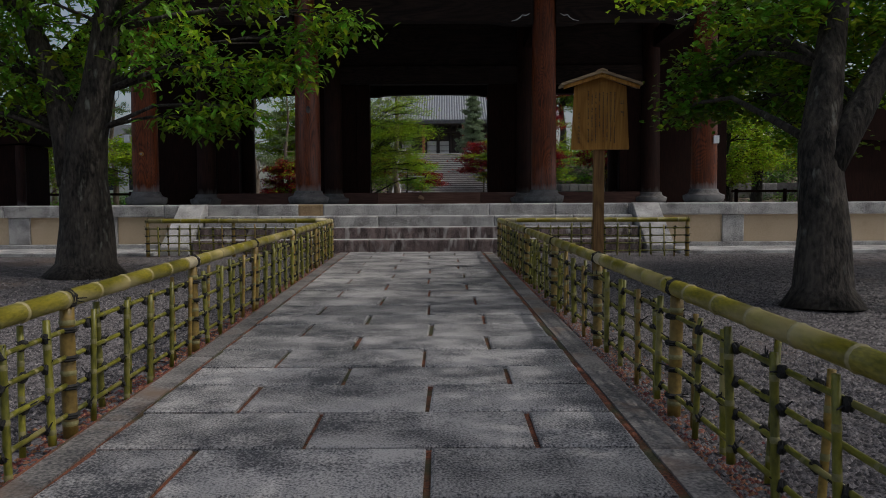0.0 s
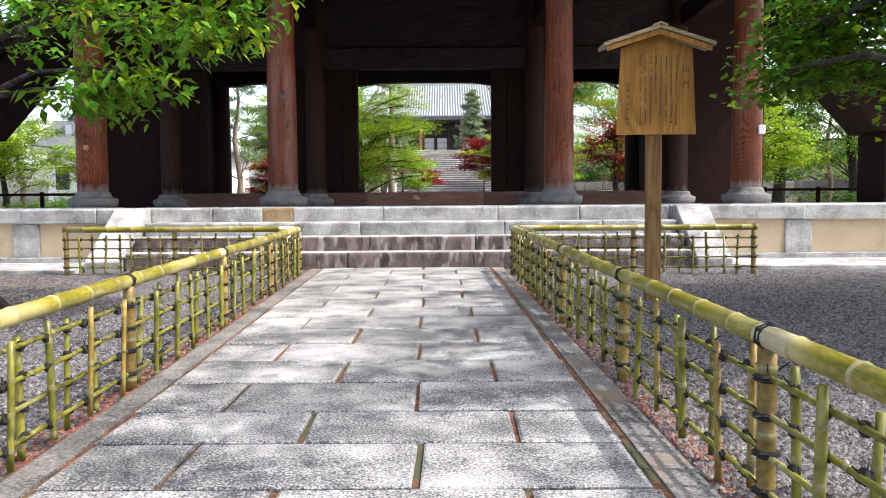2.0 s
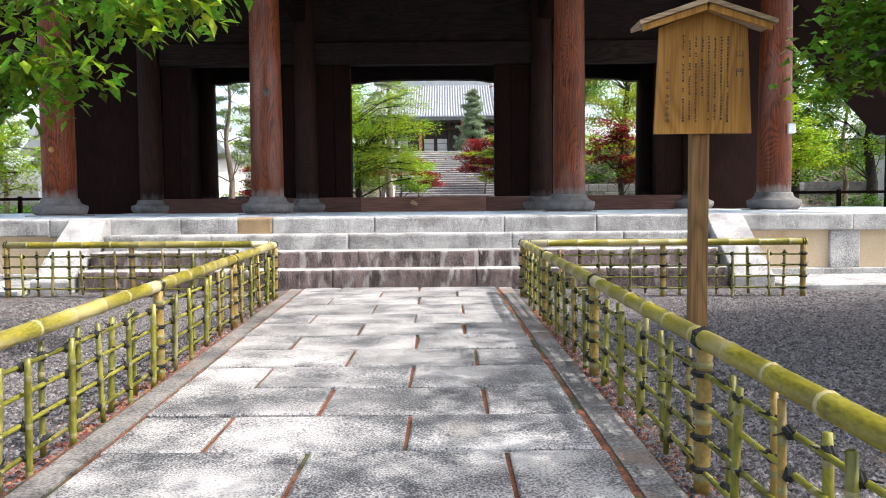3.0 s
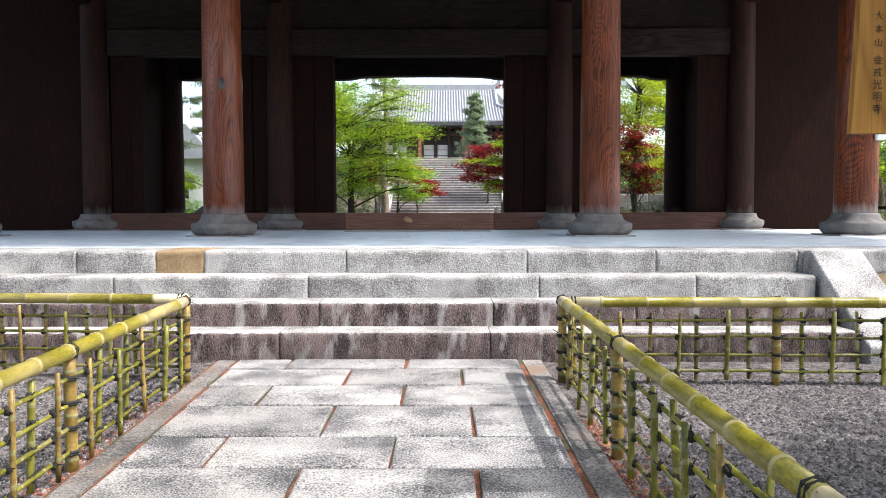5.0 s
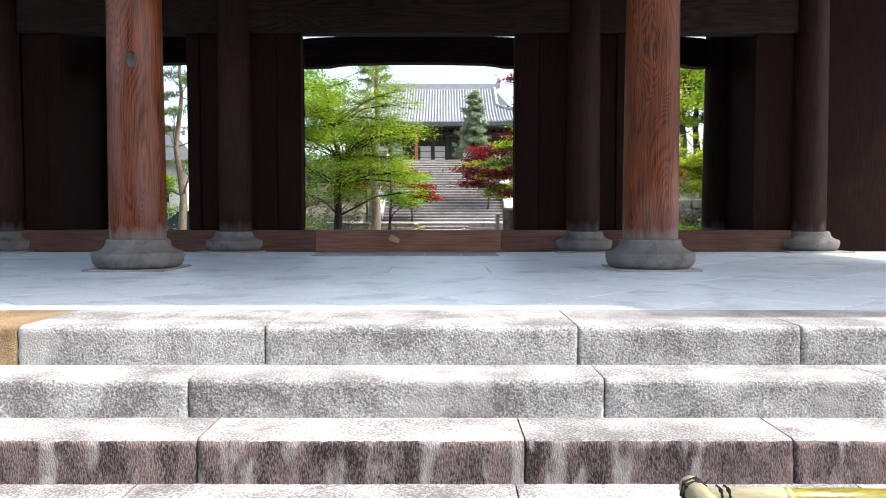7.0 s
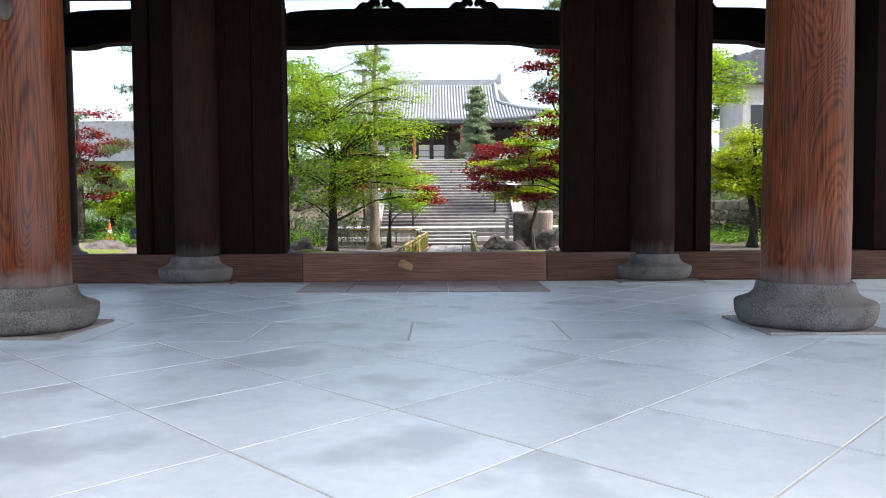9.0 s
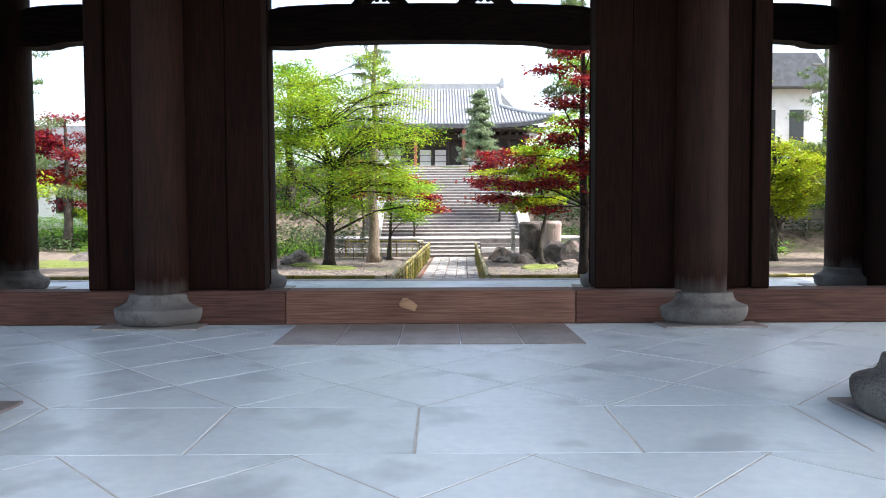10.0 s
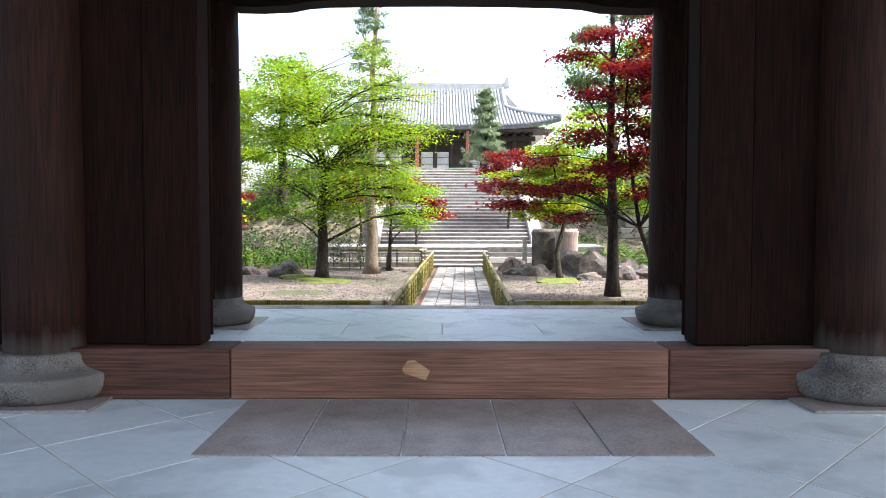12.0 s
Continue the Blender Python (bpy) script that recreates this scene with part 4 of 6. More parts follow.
for col in range(8):
    x = 0.19 - col * 0.05
    bm = bmesh.new()
    z = ZB + 0.748 - rl.uniform(0, 0.05)
    while z > ZB + (0.10 if col not in (4,) else 0.28):
        h = rl.uniform(0.008, 0.017)
        block(x - rl.uniform(0.004, 0.009), x + rl.uniform(0.004, 0.009), -0.1065, -0.1045, z - h, z, 0, bm)
        z -= h + rl.uniform(0.004, 0.012)
        if rl.random() < 0.05:
            z -= 0.04
    part("text_column", bm, INK, sign)["kind"] = "stuff"

# ---- small fittings on the columns ----
for x, z, nm in ((-7.84, 1.76, "white boxed lamp fixed to a gate column"), (7.65, 1.66, "white boxed lamp fixed to a gate column")):
    fx = base("sensor_box", (x, 4.45, z), nm, "wall fixture", "column fittings")
    part("case", block(-0.075, 0.075, -0.05, 0.05, -0.10, 0.10, 0.012), WHITE_BOX, fx)
    part("bracket", block(-0.03, 0.03, 0.05, 0.12, -0.05, 0.05, 0.004), DARK_WOOD, fx)
bell = base("push_button", (-7.46, 4.405, 1.36), "small round brown push button on a column", "button")
part("plate", tube(bmesh.new(), [(0, 0.02, 0), (0, -0.02, 0)], [0.06, 0.055], 16), SIGN_WOOD, bell)
part("button", tube(bmesh.new(), [(0, -0.02, 0), (0, -0.04, 0)], [0.03, 0.025], 12), STEP_TAN, bell)


# ---- trees ----
def leaf_mesh(name, centres, spread, per, size, material, parent, rng, droop=0.25, aspect=0.42, flat=0.35):
    """Many small folded leaves round the given twig ends."""
    n = len(centres) * per
    c = np.repeat(np.asarray(centres, float), per, axis=0)
    off = rng.normal(0, 1, (n, 3)) * np.array([spread, spread, spread * flat])
    p = c + off
    a = rng.uniform(0, 2 * math.pi, n)
    tilt = rng.normal(-droop, 0.35, n)
    d = np.stack([np.cos(a) * np.cos(tilt), np.sin(a) * np.cos(tilt), np.sin(tilt)], -1)
    side = np.stack([-np.sin(a), np.cos(a), rng.normal(0, 0.35, n)], -1)
    s = (size * rng.uniform(0.6, 1.25, n))[:, None]
    fold = np.array([0, 0, 0.12]) * s
    v = np.stack([p, p + d * s * 0.5 + side * s * aspect * 0.5 + fold, p + d * s, p + d * s * 0.5 - side * s * aspect * 0.5 + fold], 1).reshape(-1, 3)
    data = bpy.data.meshes.new(name)
    data.vertices.add(n * 4)
    data.vertices.foreach_set("co", v.ravel())
    idx = np.arange(n)[:, None] * 4 + np.array([0, 1, 2, 0, 2, 3])
    data.loops.add(n * 6)
    data.loops.foreach_set("vertex_index", idx.ravel().astype(np.int32))
    data.polygons.add(n * 2)
    data.polygons.foreach_set("loop_start", np.arange(0, n * 6, 3).astype(np.int32))
    data.update()
    data.validate()
    data.materials.append(material)
    ob = new(name, data)
    ob.parent = parent
    return ob


def tufts(name, centres, per, size, material, parent, rng, spread):
    """Pine needles: thin blades that stand off in small brushes."""
    n = len(centres) * per
    c = np.repeat(np.asarray(centres, float), per, axis=0)
    p = c + rng.normal(0, 1, (n, 3)) * np.array([spread, spread, spread * 0.4])
    k = 6
    m = n * k
    q = np.repeat(p, k, axis=0)
    a, t = rng.uniform(0, 6.283, m), rng.uniform(-0.1, 1.2, m)
    d = np.stack([np.cos(a) * np.cos(t), np.sin(a) * np.cos(t), np.sin(t)], -1)
    side = np.stack([-np.sin(a), np.cos(a), 0 * a], -1)
    s = (size * rng.uniform(0.7, 1.2, m))[:, None]
    v = np.stack([q + side * s * 0.07, q + d * s, q - side * s * 0.07], 1).reshape(-1, 3)
    ob = raw(name, v.tolist(), np.arange(m * 3).reshape(-1, 3).tolist(), material, parent)
    return ob


def tree(name, label, at, trunk, r0, clusters, leaf, size, per, material=LEAF_GREEN, bark=BARK, seed=1, spread=0.22, droop=0.25, pine=False, second=None, aspect=0.42,
         flat=0.35, group="", category="tree", forks=()):
    """trunk: points from the foot, in metres from it; clusters: (centre, radius, height share, number of sprays); forks: (points, radius) of thick limbs."""
    rng = np.random.default_rng(seed)
    root = base(name, at, label, category, group)
    bm = bmesh.new()
    tp = [Vector(p) for p in trunk]
    rad = [r0 * (1.45 if i == 0 else (1 - 0.75 * i / (len(tp) - 1))) for i in range(len(tp))]
    if tp[1].z > 0.5:
        tp.insert(1, tp[0].lerp(tp[1], 0.25))
        rad.insert(1, r0 * 1.02)
    tube(bm, tp, rad, 14)
    part("trunk", bm, bark, root, smooth=True)
    for pts, r1 in forks:
        pts = [Vector(p) for p in pts]
        fr = [r1 * (1 - 0.7 * i / (len(pts) - 1)) for i in range(len(pts))]
        part("bough", tube(bmesh.new(), pts, fr, 14), bark, root, smooth=True)
        tp, rad = tp + pts[1:], rad + fr[1:]
    ends, ends2 = [], []
    twigs = bmesh.new()
    for centre, radius, share_z, count in clusters:
        limbs = bmesh.new()
        c = Vector(centre)
        best = min(range(1, len(tp)), key=lambda i: (tp[i] - c).length + 1.5 * max(0, tp[i].z - c.z + 0.2))
        s = tp[best]
        rr = min(max(0.014, rad[best] * 0.42), 0.022 + 0.009 * (c - s).length)
        mid = s.lerp(c, 0.5) + Vector((rng.normal(0, 0.12), rng.normal(0, 0.12), 0.10 * (c - s).length))
        q1 = s.lerp(mid, 0.5) + Vector((rng.normal(0, 0.05), rng.normal(0, 0.05), 0.03))
        q3 = mid.lerp(c, 0.6) + Vector((rng.normal(0, 0.08), rng.normal(0, 0.08), 0.05))
        tube(limbs, [s, q1, mid, q3, c], [rr, rr * 0.8, rr * 0.55, rr * 0.32, rr * 0.15], 7)
        for k in range(count):
            w = rng.normal(0, 1, 3)
            w = w / np.linalg.norm(w) * rng.random() ** 0.45 * radius
            e = c + Vector((w[0], w[1], w[2] * share_z))
            f = mid.lerp(q3, rng.random()) if rng.random() < 0.5 else q3.lerp(c, rng.random())
            if rng.random() < 0.75:
                tube(twigs, [f, f.lerp(e, 0.55) + Vector((0, 0, 0.04)), e], [rr * 0.22 + 0.004, rr * 0.12 + 0.003, 0.003], 4, cap=False)
            (ends2 if second and rng.random() < 0.22 else ends).append(tuple(e))
        part("limb", limbs, bark, root, smooth=True)
    part("twig_spray", twigs, bark, root)["kind"] = "stuff"
    if pine:
        tufts("crown", ends, per, size, material, root, rng, spread)
    else:
        leaf_mesh("crown", ends, spread, per, size, material, root, rng, droop, aspect, flat)
    if ends2:
        leaf_mesh("crown", ends2, spread, per, size, second, root, rng, droop, aspect, flat)
    return root


def random_clusters(seed, centre, half, n, radius, share_z, count):
    rng = np.random.default_rng(seed)
    out = []
    for k in range(n):
        w = rng.normal(0, 1, 3)
        w = w / np.linalg.norm(w) * (0.35 + 0.65 * rng.random() ** 0.6)
        out.append(((centre[0] + w[0] * half[0], centre[1] + w[1] * half[1], centre[2] + w[2] * half[2]), radius * rng.uniform(0.7, 1.25), share_z, count))
    return out


# two old trees that flank the way before the gate
tl = [((3.0, -0.1, 2.85), 0.7, 0.32, 13), ((2.3, -0.5, 2.75), 0.75, 0.4, 16), ((1.5, -0.3, 3.0), 0.75, 0.4, 16), ((2.1, -0.7, 2.25), 0.5, 0.4, 9), ((2.6, -1.6, 3.6), 0.7, 0.4, 14), ((3.2, -2.6, 4.1), 0.8, 0.4, 15),
      ((0.9, 0.3, 3.6), 0.8, 0.5, 16), ((-0.8, -0.2, 2.7), 0.8, 0.5, 16), ((-1.6, 0.4, 3.2), 0.9, 0.5, 18), ((-0.4, -0.9, 3.7), 0.8, 0.5, 16), ((-2.4, -0.5, 2.4), 0.8, 0.5, 14), ((1.8, -2.2, 4.9), 1.0, 0.5, 18),
      ((0.3, 0.1, 5.2), 1.3, 0.5, 24), ((-1.6, -0.8, 4.9), 1.2, 0.5, 22), ((3.9, -0.9, 4.6), 1.0, 0.4, 18), ((2.6, 0.6, 4.4), 1.0, 0.4, 18), ((1.0, -0.6, 6.3), 1.4, 0.6, 22), ((-0.6, 0.6, 3.0), 0.8, 0.5, 16), ((-1.4, 0.8, 2.4), 0.8, 0.5, 16), ((-2.2, 0.2, 3.4), 0.9, 0.5, 18), ((-0.3, -0.5, 4.3), 0.9, 0.5, 18), ((-1.4, 0.3, 4.2), 0.9, 0.5, 18), ((-2.9, 0.3, 2.6), 0.8, 0.5, 16), ((0.6, 0.7, 4.2), 0.9, 0.5, 18), ((-3.6, 0.2, 3.4), 0.9, 0.5, 18), ((-3.2, 0.5, 4.3), 1.0, 0.5, 20), ((-2.5, -0.3, 4.6), 1.0, 0.5, 20), ((-4.3, 0.6, 2.6), 0.9, 0.5, 16), ((-0.9, 0.9, 3.7), 1.1, 0.5, 26), ((-1.9, 0.9, 3.0), 1.0, 0.5, 24), ((-0.2, 1.2, 3.2), 0.9, 0.5, 22), ((4.6, -2.4, 5.4), 1.0, 0.4, 14), ((3.7, -0.2, 3.45), 0.45, 0.3, 9), ((3.2, -0.2, 3.25), 0.45, 0.3, 9), ((1.85, -0.4, 2.1), 0.4, 0.4, 9), ((-1.8, -0.4, 3.4), 0.9, 0.5, 18), ((-2.4, 0.3, 4.2), 1.0, 0.5, 18), ((-0.9, -0.7, 4.4), 0.9, 0.5, 16)]
tree("cherry_tree", "old cherry tree with lichen-spotted bark and fresh green leaves", (-4.55, -4.95, ground_z(0, -4.95)), [(0, 0, 0), (0.03, 0, 0.75), (0.0, 0.0, 1.4), (0.10, -0.05, 2.0), (0.25, -0.05, 2.55), (0.42, -0.1, 3.4), (0.6, -0.2, 4.4), (0.9, -0.2, 5.6)],
     0.40, tl, 0, 0.145, 26, LEAF_GREEN, BARK, 21, 0.19, 0.5, second=LEAF_LIME, aspect=0.5, group="front trees",
     forks=[([(-0.08, 0, 1.3), (-0.20, 0.02, 1.95), (-0.36, 0.05, 2.6), (-0.75, 0.1, 3.6), (-1.5, 0.1, 4.8)], 0.27)])
tr = [((-0.1, 3.5, 2.7), 0.5, 0.35, 12), ((0.5, 3.3, 2.9), 0.8, 0.35, 18), ((-0.9, 1.6, 3.5), 0.6, 0.35, 12), ((0.2, 2.0, 3.4), 0.8, 0.4, 16), ((1.2, 2.6, 3.2), 0.9, 0.4, 18), ((-0.1, 0.6, 3.0), 0.6, 0.4, 12),
      ((1.2, 0.8, 2.9), 0.8, 0.4, 16), ((0.6, 0.4, 4.0), 0.9, 0.5, 18), ((1.7, 1.4, 4.2), 1.0, 0.5, 18), ((2.2, 0.1, 3.2), 0.9, 0.5, 16), ((0.3, -0.4, 5.2), 1.3, 0.5, 22), ((-1.3, -1.4, 5.6), 1.1, 0.4, 18),
      ((1.5, 3.4, 2.0), 0.6, 0.4, 10), ((1.8, 3.2, 3.6), 0.9, 0.45, 18), ((2.6, 3.0, 3.0), 0.9, 0.45, 18), ((0.2, 3.0, 3.9), 0.9, 0.4, 18), ((2.4, 2.2, 4.2), 0.9, 0.45, 18), ((3.2, 2.4, 3.6), 0.9, 0.45, 18), ((1.2, 1.6, 3.6), 0.8, 0.45, 16), ((0.8, 2.8, 4.6), 0.9, 0.4, 18), ((2.0, 1.0, 3.6), 0.8, 0.45, 16), ((1.5, 0.9, 3.4), 0.9, 0.5, 16), ((2.1, -0.1, 4.4), 1.0, 0.5, 18), ((1.3, 2.0, 2.5), 0.7, 0.4, 14), ((0.6, 1.6, 2.6), 0.6, 0.35, 12), ((-0.25, 3.4, 2.35), 0.45, 0.35, 12), ((0.5, 3.2, 2.3), 0.6, 0.35, 12), ((1.3, 3.0, 2.4), 0.6, 0.35, 12), ((0.2, 3.3, 3.1), 0.7, 0.35, 12)]
tree("maple_tree", "old maple tree with dark trunk and spreading green branches", (4.28, -8.2, ground_z(0, -8.2)), [(0, 0, 0), (0.02, 0.05, 0.8), (0.0, 0.15, 1.6), (0.15, 0.3, 2.4), (0.4, 0.6, 3.4), (0.6, 0.8, 4.8)],
     0.28, tr, 0, 0.11, 46, LEAF_GREEN, BARK, 31, 0.2, 0.3, second=LEAF_LIME, aspect=0.75, group="front trees",
     forks=[([(0.0, 0.1, 1.3), (0.35, 0.1, 1.9), (0.9, 0.3, 2.8), (1.5, 0.4, 4.2)], 0.18)])
# stands out of view; added so its crown shades the near path
tree("shade_tree", "unseen broad green tree added to shade the approach", (6.4, -13.6, ground_z(0, -13.6)), [(0, 0, 0), (0.02, 0.05, 1.2), (0.0, 0.15, 2.6), (-0.15, 0.1, 4.2), (-0.4, 0, 6.0)], 0.28,
     random_clusters(77, (-0.5, -0.2, 6.4), (3.2, 3.4, 1.5), 21, 1.0, 0.4, 14), 0, 0.13, 22, LEAF_GREEN, BARK, 33, 0.3, 0.3, aspect=0.7, group="front trees")

# trunk out of view; added to throw shade on the right-hand gravel
tree("shade_tree", "broad green tree added to shade the gravel yard", (8.9, -5.7, ground_z(0, -5.7)), [(0, 0, 0), (0.02, 0.05, 1.4), (0.0, 0.15, 3.0), (-0.15, 0.1, 4.6), (-0.4, 0, 6.4)], 0.3,
     random_clusters(78, (0.1, 0.0, 6.0), (3.4, 2.2, 2.0), 27, 0.95, 0.4, 12), 0, 0.14, 26, LEAF_GREEN, BARK, 34, 0.3, 0.3, aspect=0.7, group="front trees")

# ---- garden behind the gate ----
BG = -0.65
tree("green_maple", "airy lime-green maple with layered branches", (-3.92, 28.2, BG), [(0, 0, 0), (0.05, 0, 1.2), (0.0, 0.1, 2.4), (0.12, 0.1, 3.6), (-0.25, 0.1, 5.0), (-0.5, 0, 6.6)], 0.2,
     random_clusters(5, (0.6, 0, 4.9), (3.1, 1.7, 3.2), 60, 1.2, 0.36, 20) + [((2.7, 0, 2.6), 0.8, 0.2, 16), ((3.3, -0.3, 2.2), 0.6, 0.2, 12), ((2.4, 0.2, 5.0), 0.8, 0.2, 14), ((-1.6, 0, 2.2), 0.8, 0.3, 14), ((-1.0, 0, 6.9), 0.7, 0.2, 12), ((0.9, 0, 2.3), 0.8, 0.2, 14)],
     0, 0.088, 32, LEAF_LIME, BARK_DARK, 41, 0.3, 0.15, second=LEAF_GREEN, aspect=0.7, flat=0.4, group="garden trees")
tree("pine_tree", "tall garden pine with cloud-like needle pads", (-2.52, 30.9, BG), [(0, 0, 0), (0.05, 0, 1.6), (-0.1, 0, 3.2), (0.15, 0, 5.0), (0.05, 0, 7.2), (0.25, 0, 9.7)], 0.23,
     [((sd * (1.25 - 0.09 * k) * (0.65 + 0.35 * ((k * 7) % 5) / 4), 0.5 * math.sin(k * 2.1), 3.9 + 0.44 * k + 0.1 * sd), 0.62 - 0.016 * k, 0.25, 8) for k in range(14) for sd in (-1, 1)] + [((0.25, 0, 10.0), 0.4, 0.5, 10)],
     0, 0.15, 17, NEEDLE, BARK_PALE, 42, 0.12, pine=True, group="garden trees")
tree("green_shrub_tree", "small bushy green tree beside the garden path", (-2.0, 32.5, BG), [(0, 0, 0), (0.05, 0, 0.9), (0.1, 0, 2.0), (0.1, 0, 3.2)], 0.09,
     random_clusters(6, (0.2, 0, 2.7), (1.6, 1.0, 1.2), 20, 0.65, 0.35, 16), 0, 0.11, 26, LEAF_GREEN, BARK, 43, 0.18, 0.2, second=LEAF_LIME, group="garden trees")
for k, (x, y, h, w, sd) in enumerate(((-1.15, 37.2, 3.9, 1.3, 3), (3.2, 39.5, 4.6, 1.5, 4), (-3.6, 37.0, 5.0, 1.6, 5))):
    tree("red_maple", "small crimson maple with layered sprays", (x, y, ground_z(x, y)), [(0, 0, 0), (0.1, 0, h * 0.3), (0.0, 0, h * 0.55), (0.2, 0, h * 0.85)], 0.07,
         random_clusters(60 + sd, (0.15, 0, h * 0.68), (w, 0.8, h * 0.3), 18, 0.55, 0.25, 12), 0, 0.13, 24, LEAF_RED, BARK, 44 + sd, 0.16, 0.2, aspect=0.7, flat=0.25, group="garden trees")
tree("crimson_maple", "large crimson maple spreading over the garden path", (4.85, 22.0, BG), [(0.75, 0, 0), (0.45, 0, 0.9), (0.05, 0, 2.0), (-0.2, 0, 3.6), (-0.4, -0.1, 5.2), (-0.3, 0, 6.6)], 0.085,
     [((-1.6, 0, 3.1), 0.9, 0.2, 18), ((-2.6, 0.3, 3.0), 0.8, 0.2, 16), ((-3.4, 0.4, 2.6), 0.7, 0.2, 13), ((-2.9, 0, 3.8), 0.7, 0.2, 13), ((-1.4, -0.3, 4.4), 0.9, 0.2, 18), ((-0.4, 0, 3.7), 0.9, 0.2, 18), ((0.4, 0, 4.6), 0.9, 0.2, 18),
      ((-1.2, 0, 5.6), 0.8, 0.22, 16), ((-0.4, 0, 6.4), 0.9, 0.22, 18), ((-1.7, 0.2, 6.7), 0.5, 0.25, 12), ((-1.0, 0, 7.2), 0.6, 0.2, 12), ((0.5, 0, 5.8), 0.9, 0.22, 18), ((0.6, 0, 7.0), 0.8, 0.22, 16), ((0.9, 0, 3.3), 0.7, 0.2, 12), ((-2.0, 0, 2.3), 0.6, 0.2, 10), ((-0.2, -1.2, 4.0), 0.9, 0.25, 18), ((0.3, -1.4, 5.2), 0.9, 0.25, 18), ((-0.9, -1.0, 4.9), 0.8, 0.25, 16), ((-0.3, -1.5, 6.0), 0.8, 0.25, 16), ((0.4, -1.6, 6.6), 0.9, 0.25, 16), ((-1.1, -0.8, 3.5), 0.8, 0.25, 16), ((0.7, -1.0, 2.9), 0.7, 0.25, 12), ((-3.6, 0.6, 3.2), 0.6, 0.2, 10)] + [((0.2 + 0.55 * ((k * 3) % 4) / 2, -0.5 + 0.4 * (k % 3), 2.9 + 0.42 * k), 0.8, 0.22, 15) for k in range(12)],
     0, 0.12, 44, LEAF_RED, BARK_DARK, 51, 0.25, 0.2, aspect=0.7, flat=0.28, group="garden trees").scale = (0.9, 0.9, 0.9)
tree("straight_pine", "straight dark-trunked pine behind the platform", (4.45, 22.9, BG), [(0, 0, 0), (0.0, 0, 2.0), (-0.1, 0, 4.0), (-0.05, 0, 6.0), (-0.1, 0, 8.5)], 0.16,
     [((-0.8, 0.2, 5.5), 0.6, 0.35, 14), ((0.6, 0.2, 5.9), 0.6, 0.35, 14), ((-0.6, 0, 6.7), 0.55, 0.35, 14), ((0.5, 0, 7.2), 0.55, 0.35, 14), ((-0.3, 0, 8.0), 0.5, 0.35, 12)], 0, 0.16, 22, NEEDLE, BARK_DARK, 52, 0.12, pine=True, group="garden trees")
tree("young_maple", "young maple with yellow-green crown and leaning stem", (3.95, 28.4, BG), [(0, 0, 0), (-0.1, 0, 0.9), (0.15, 0, 1.9), (-0.1, 0, 3.0), (-0.3, 0, 4.2)], 0.1,
     random_clusters(9, (-0.35, 0, 3.4), (1.7, 1.0, 1.3), 24, 0.75, 0.25, 16), 0, 0.12, 28, LEAF_YELLOW, BARK, 53, 0.18, 0.15, second=LEAF_GREEN, aspect=0.7, flat=0.25, group="garden trees")
tree("young_maple", "green maple behind the rocks", (6.4, 30.5, BG), [(0, 0, 0), (-0.2, 0, 1.0), (-0.4, 0, 2.2), (-0.3, 0, 3.6), (0, 0, 5.0)], 0.12,
     random_clusters(10, (-0.3, 0, 4.0), (2.0, 1.0, 2.6), 34, 0.85, 0.28, 16), 0, 0.12, 26, LEAF_LIME, BARK, 54, 0.2, 0.15, second=LEAF_GREEN, aspect=0.7, flat=0.25, group="garden trees")
tree("conifer", "grey-green conifer standing before the main hall", (2.95, 52.5, 4.25), [(0, 0, 0), (0, 0, 1.5), (0, 0, 3.2), (0, 0, 5.2)], 0.12,
     [((0.8 * math.cos(k * 2.4) * (1.2 - z / 5.6), 0.8 * math.sin(k * 2.4) * (1.2 - z / 5.6), z), 0.85 * (1.2 - z / 5.8), 0.5, 14) for k, z in enumerate(np.linspace(0.5, 5.2, 24))], 0, 0.22, 24, NEEDLE_PALE, BARK, 55, 0.13, pine=True, group="garden trees")

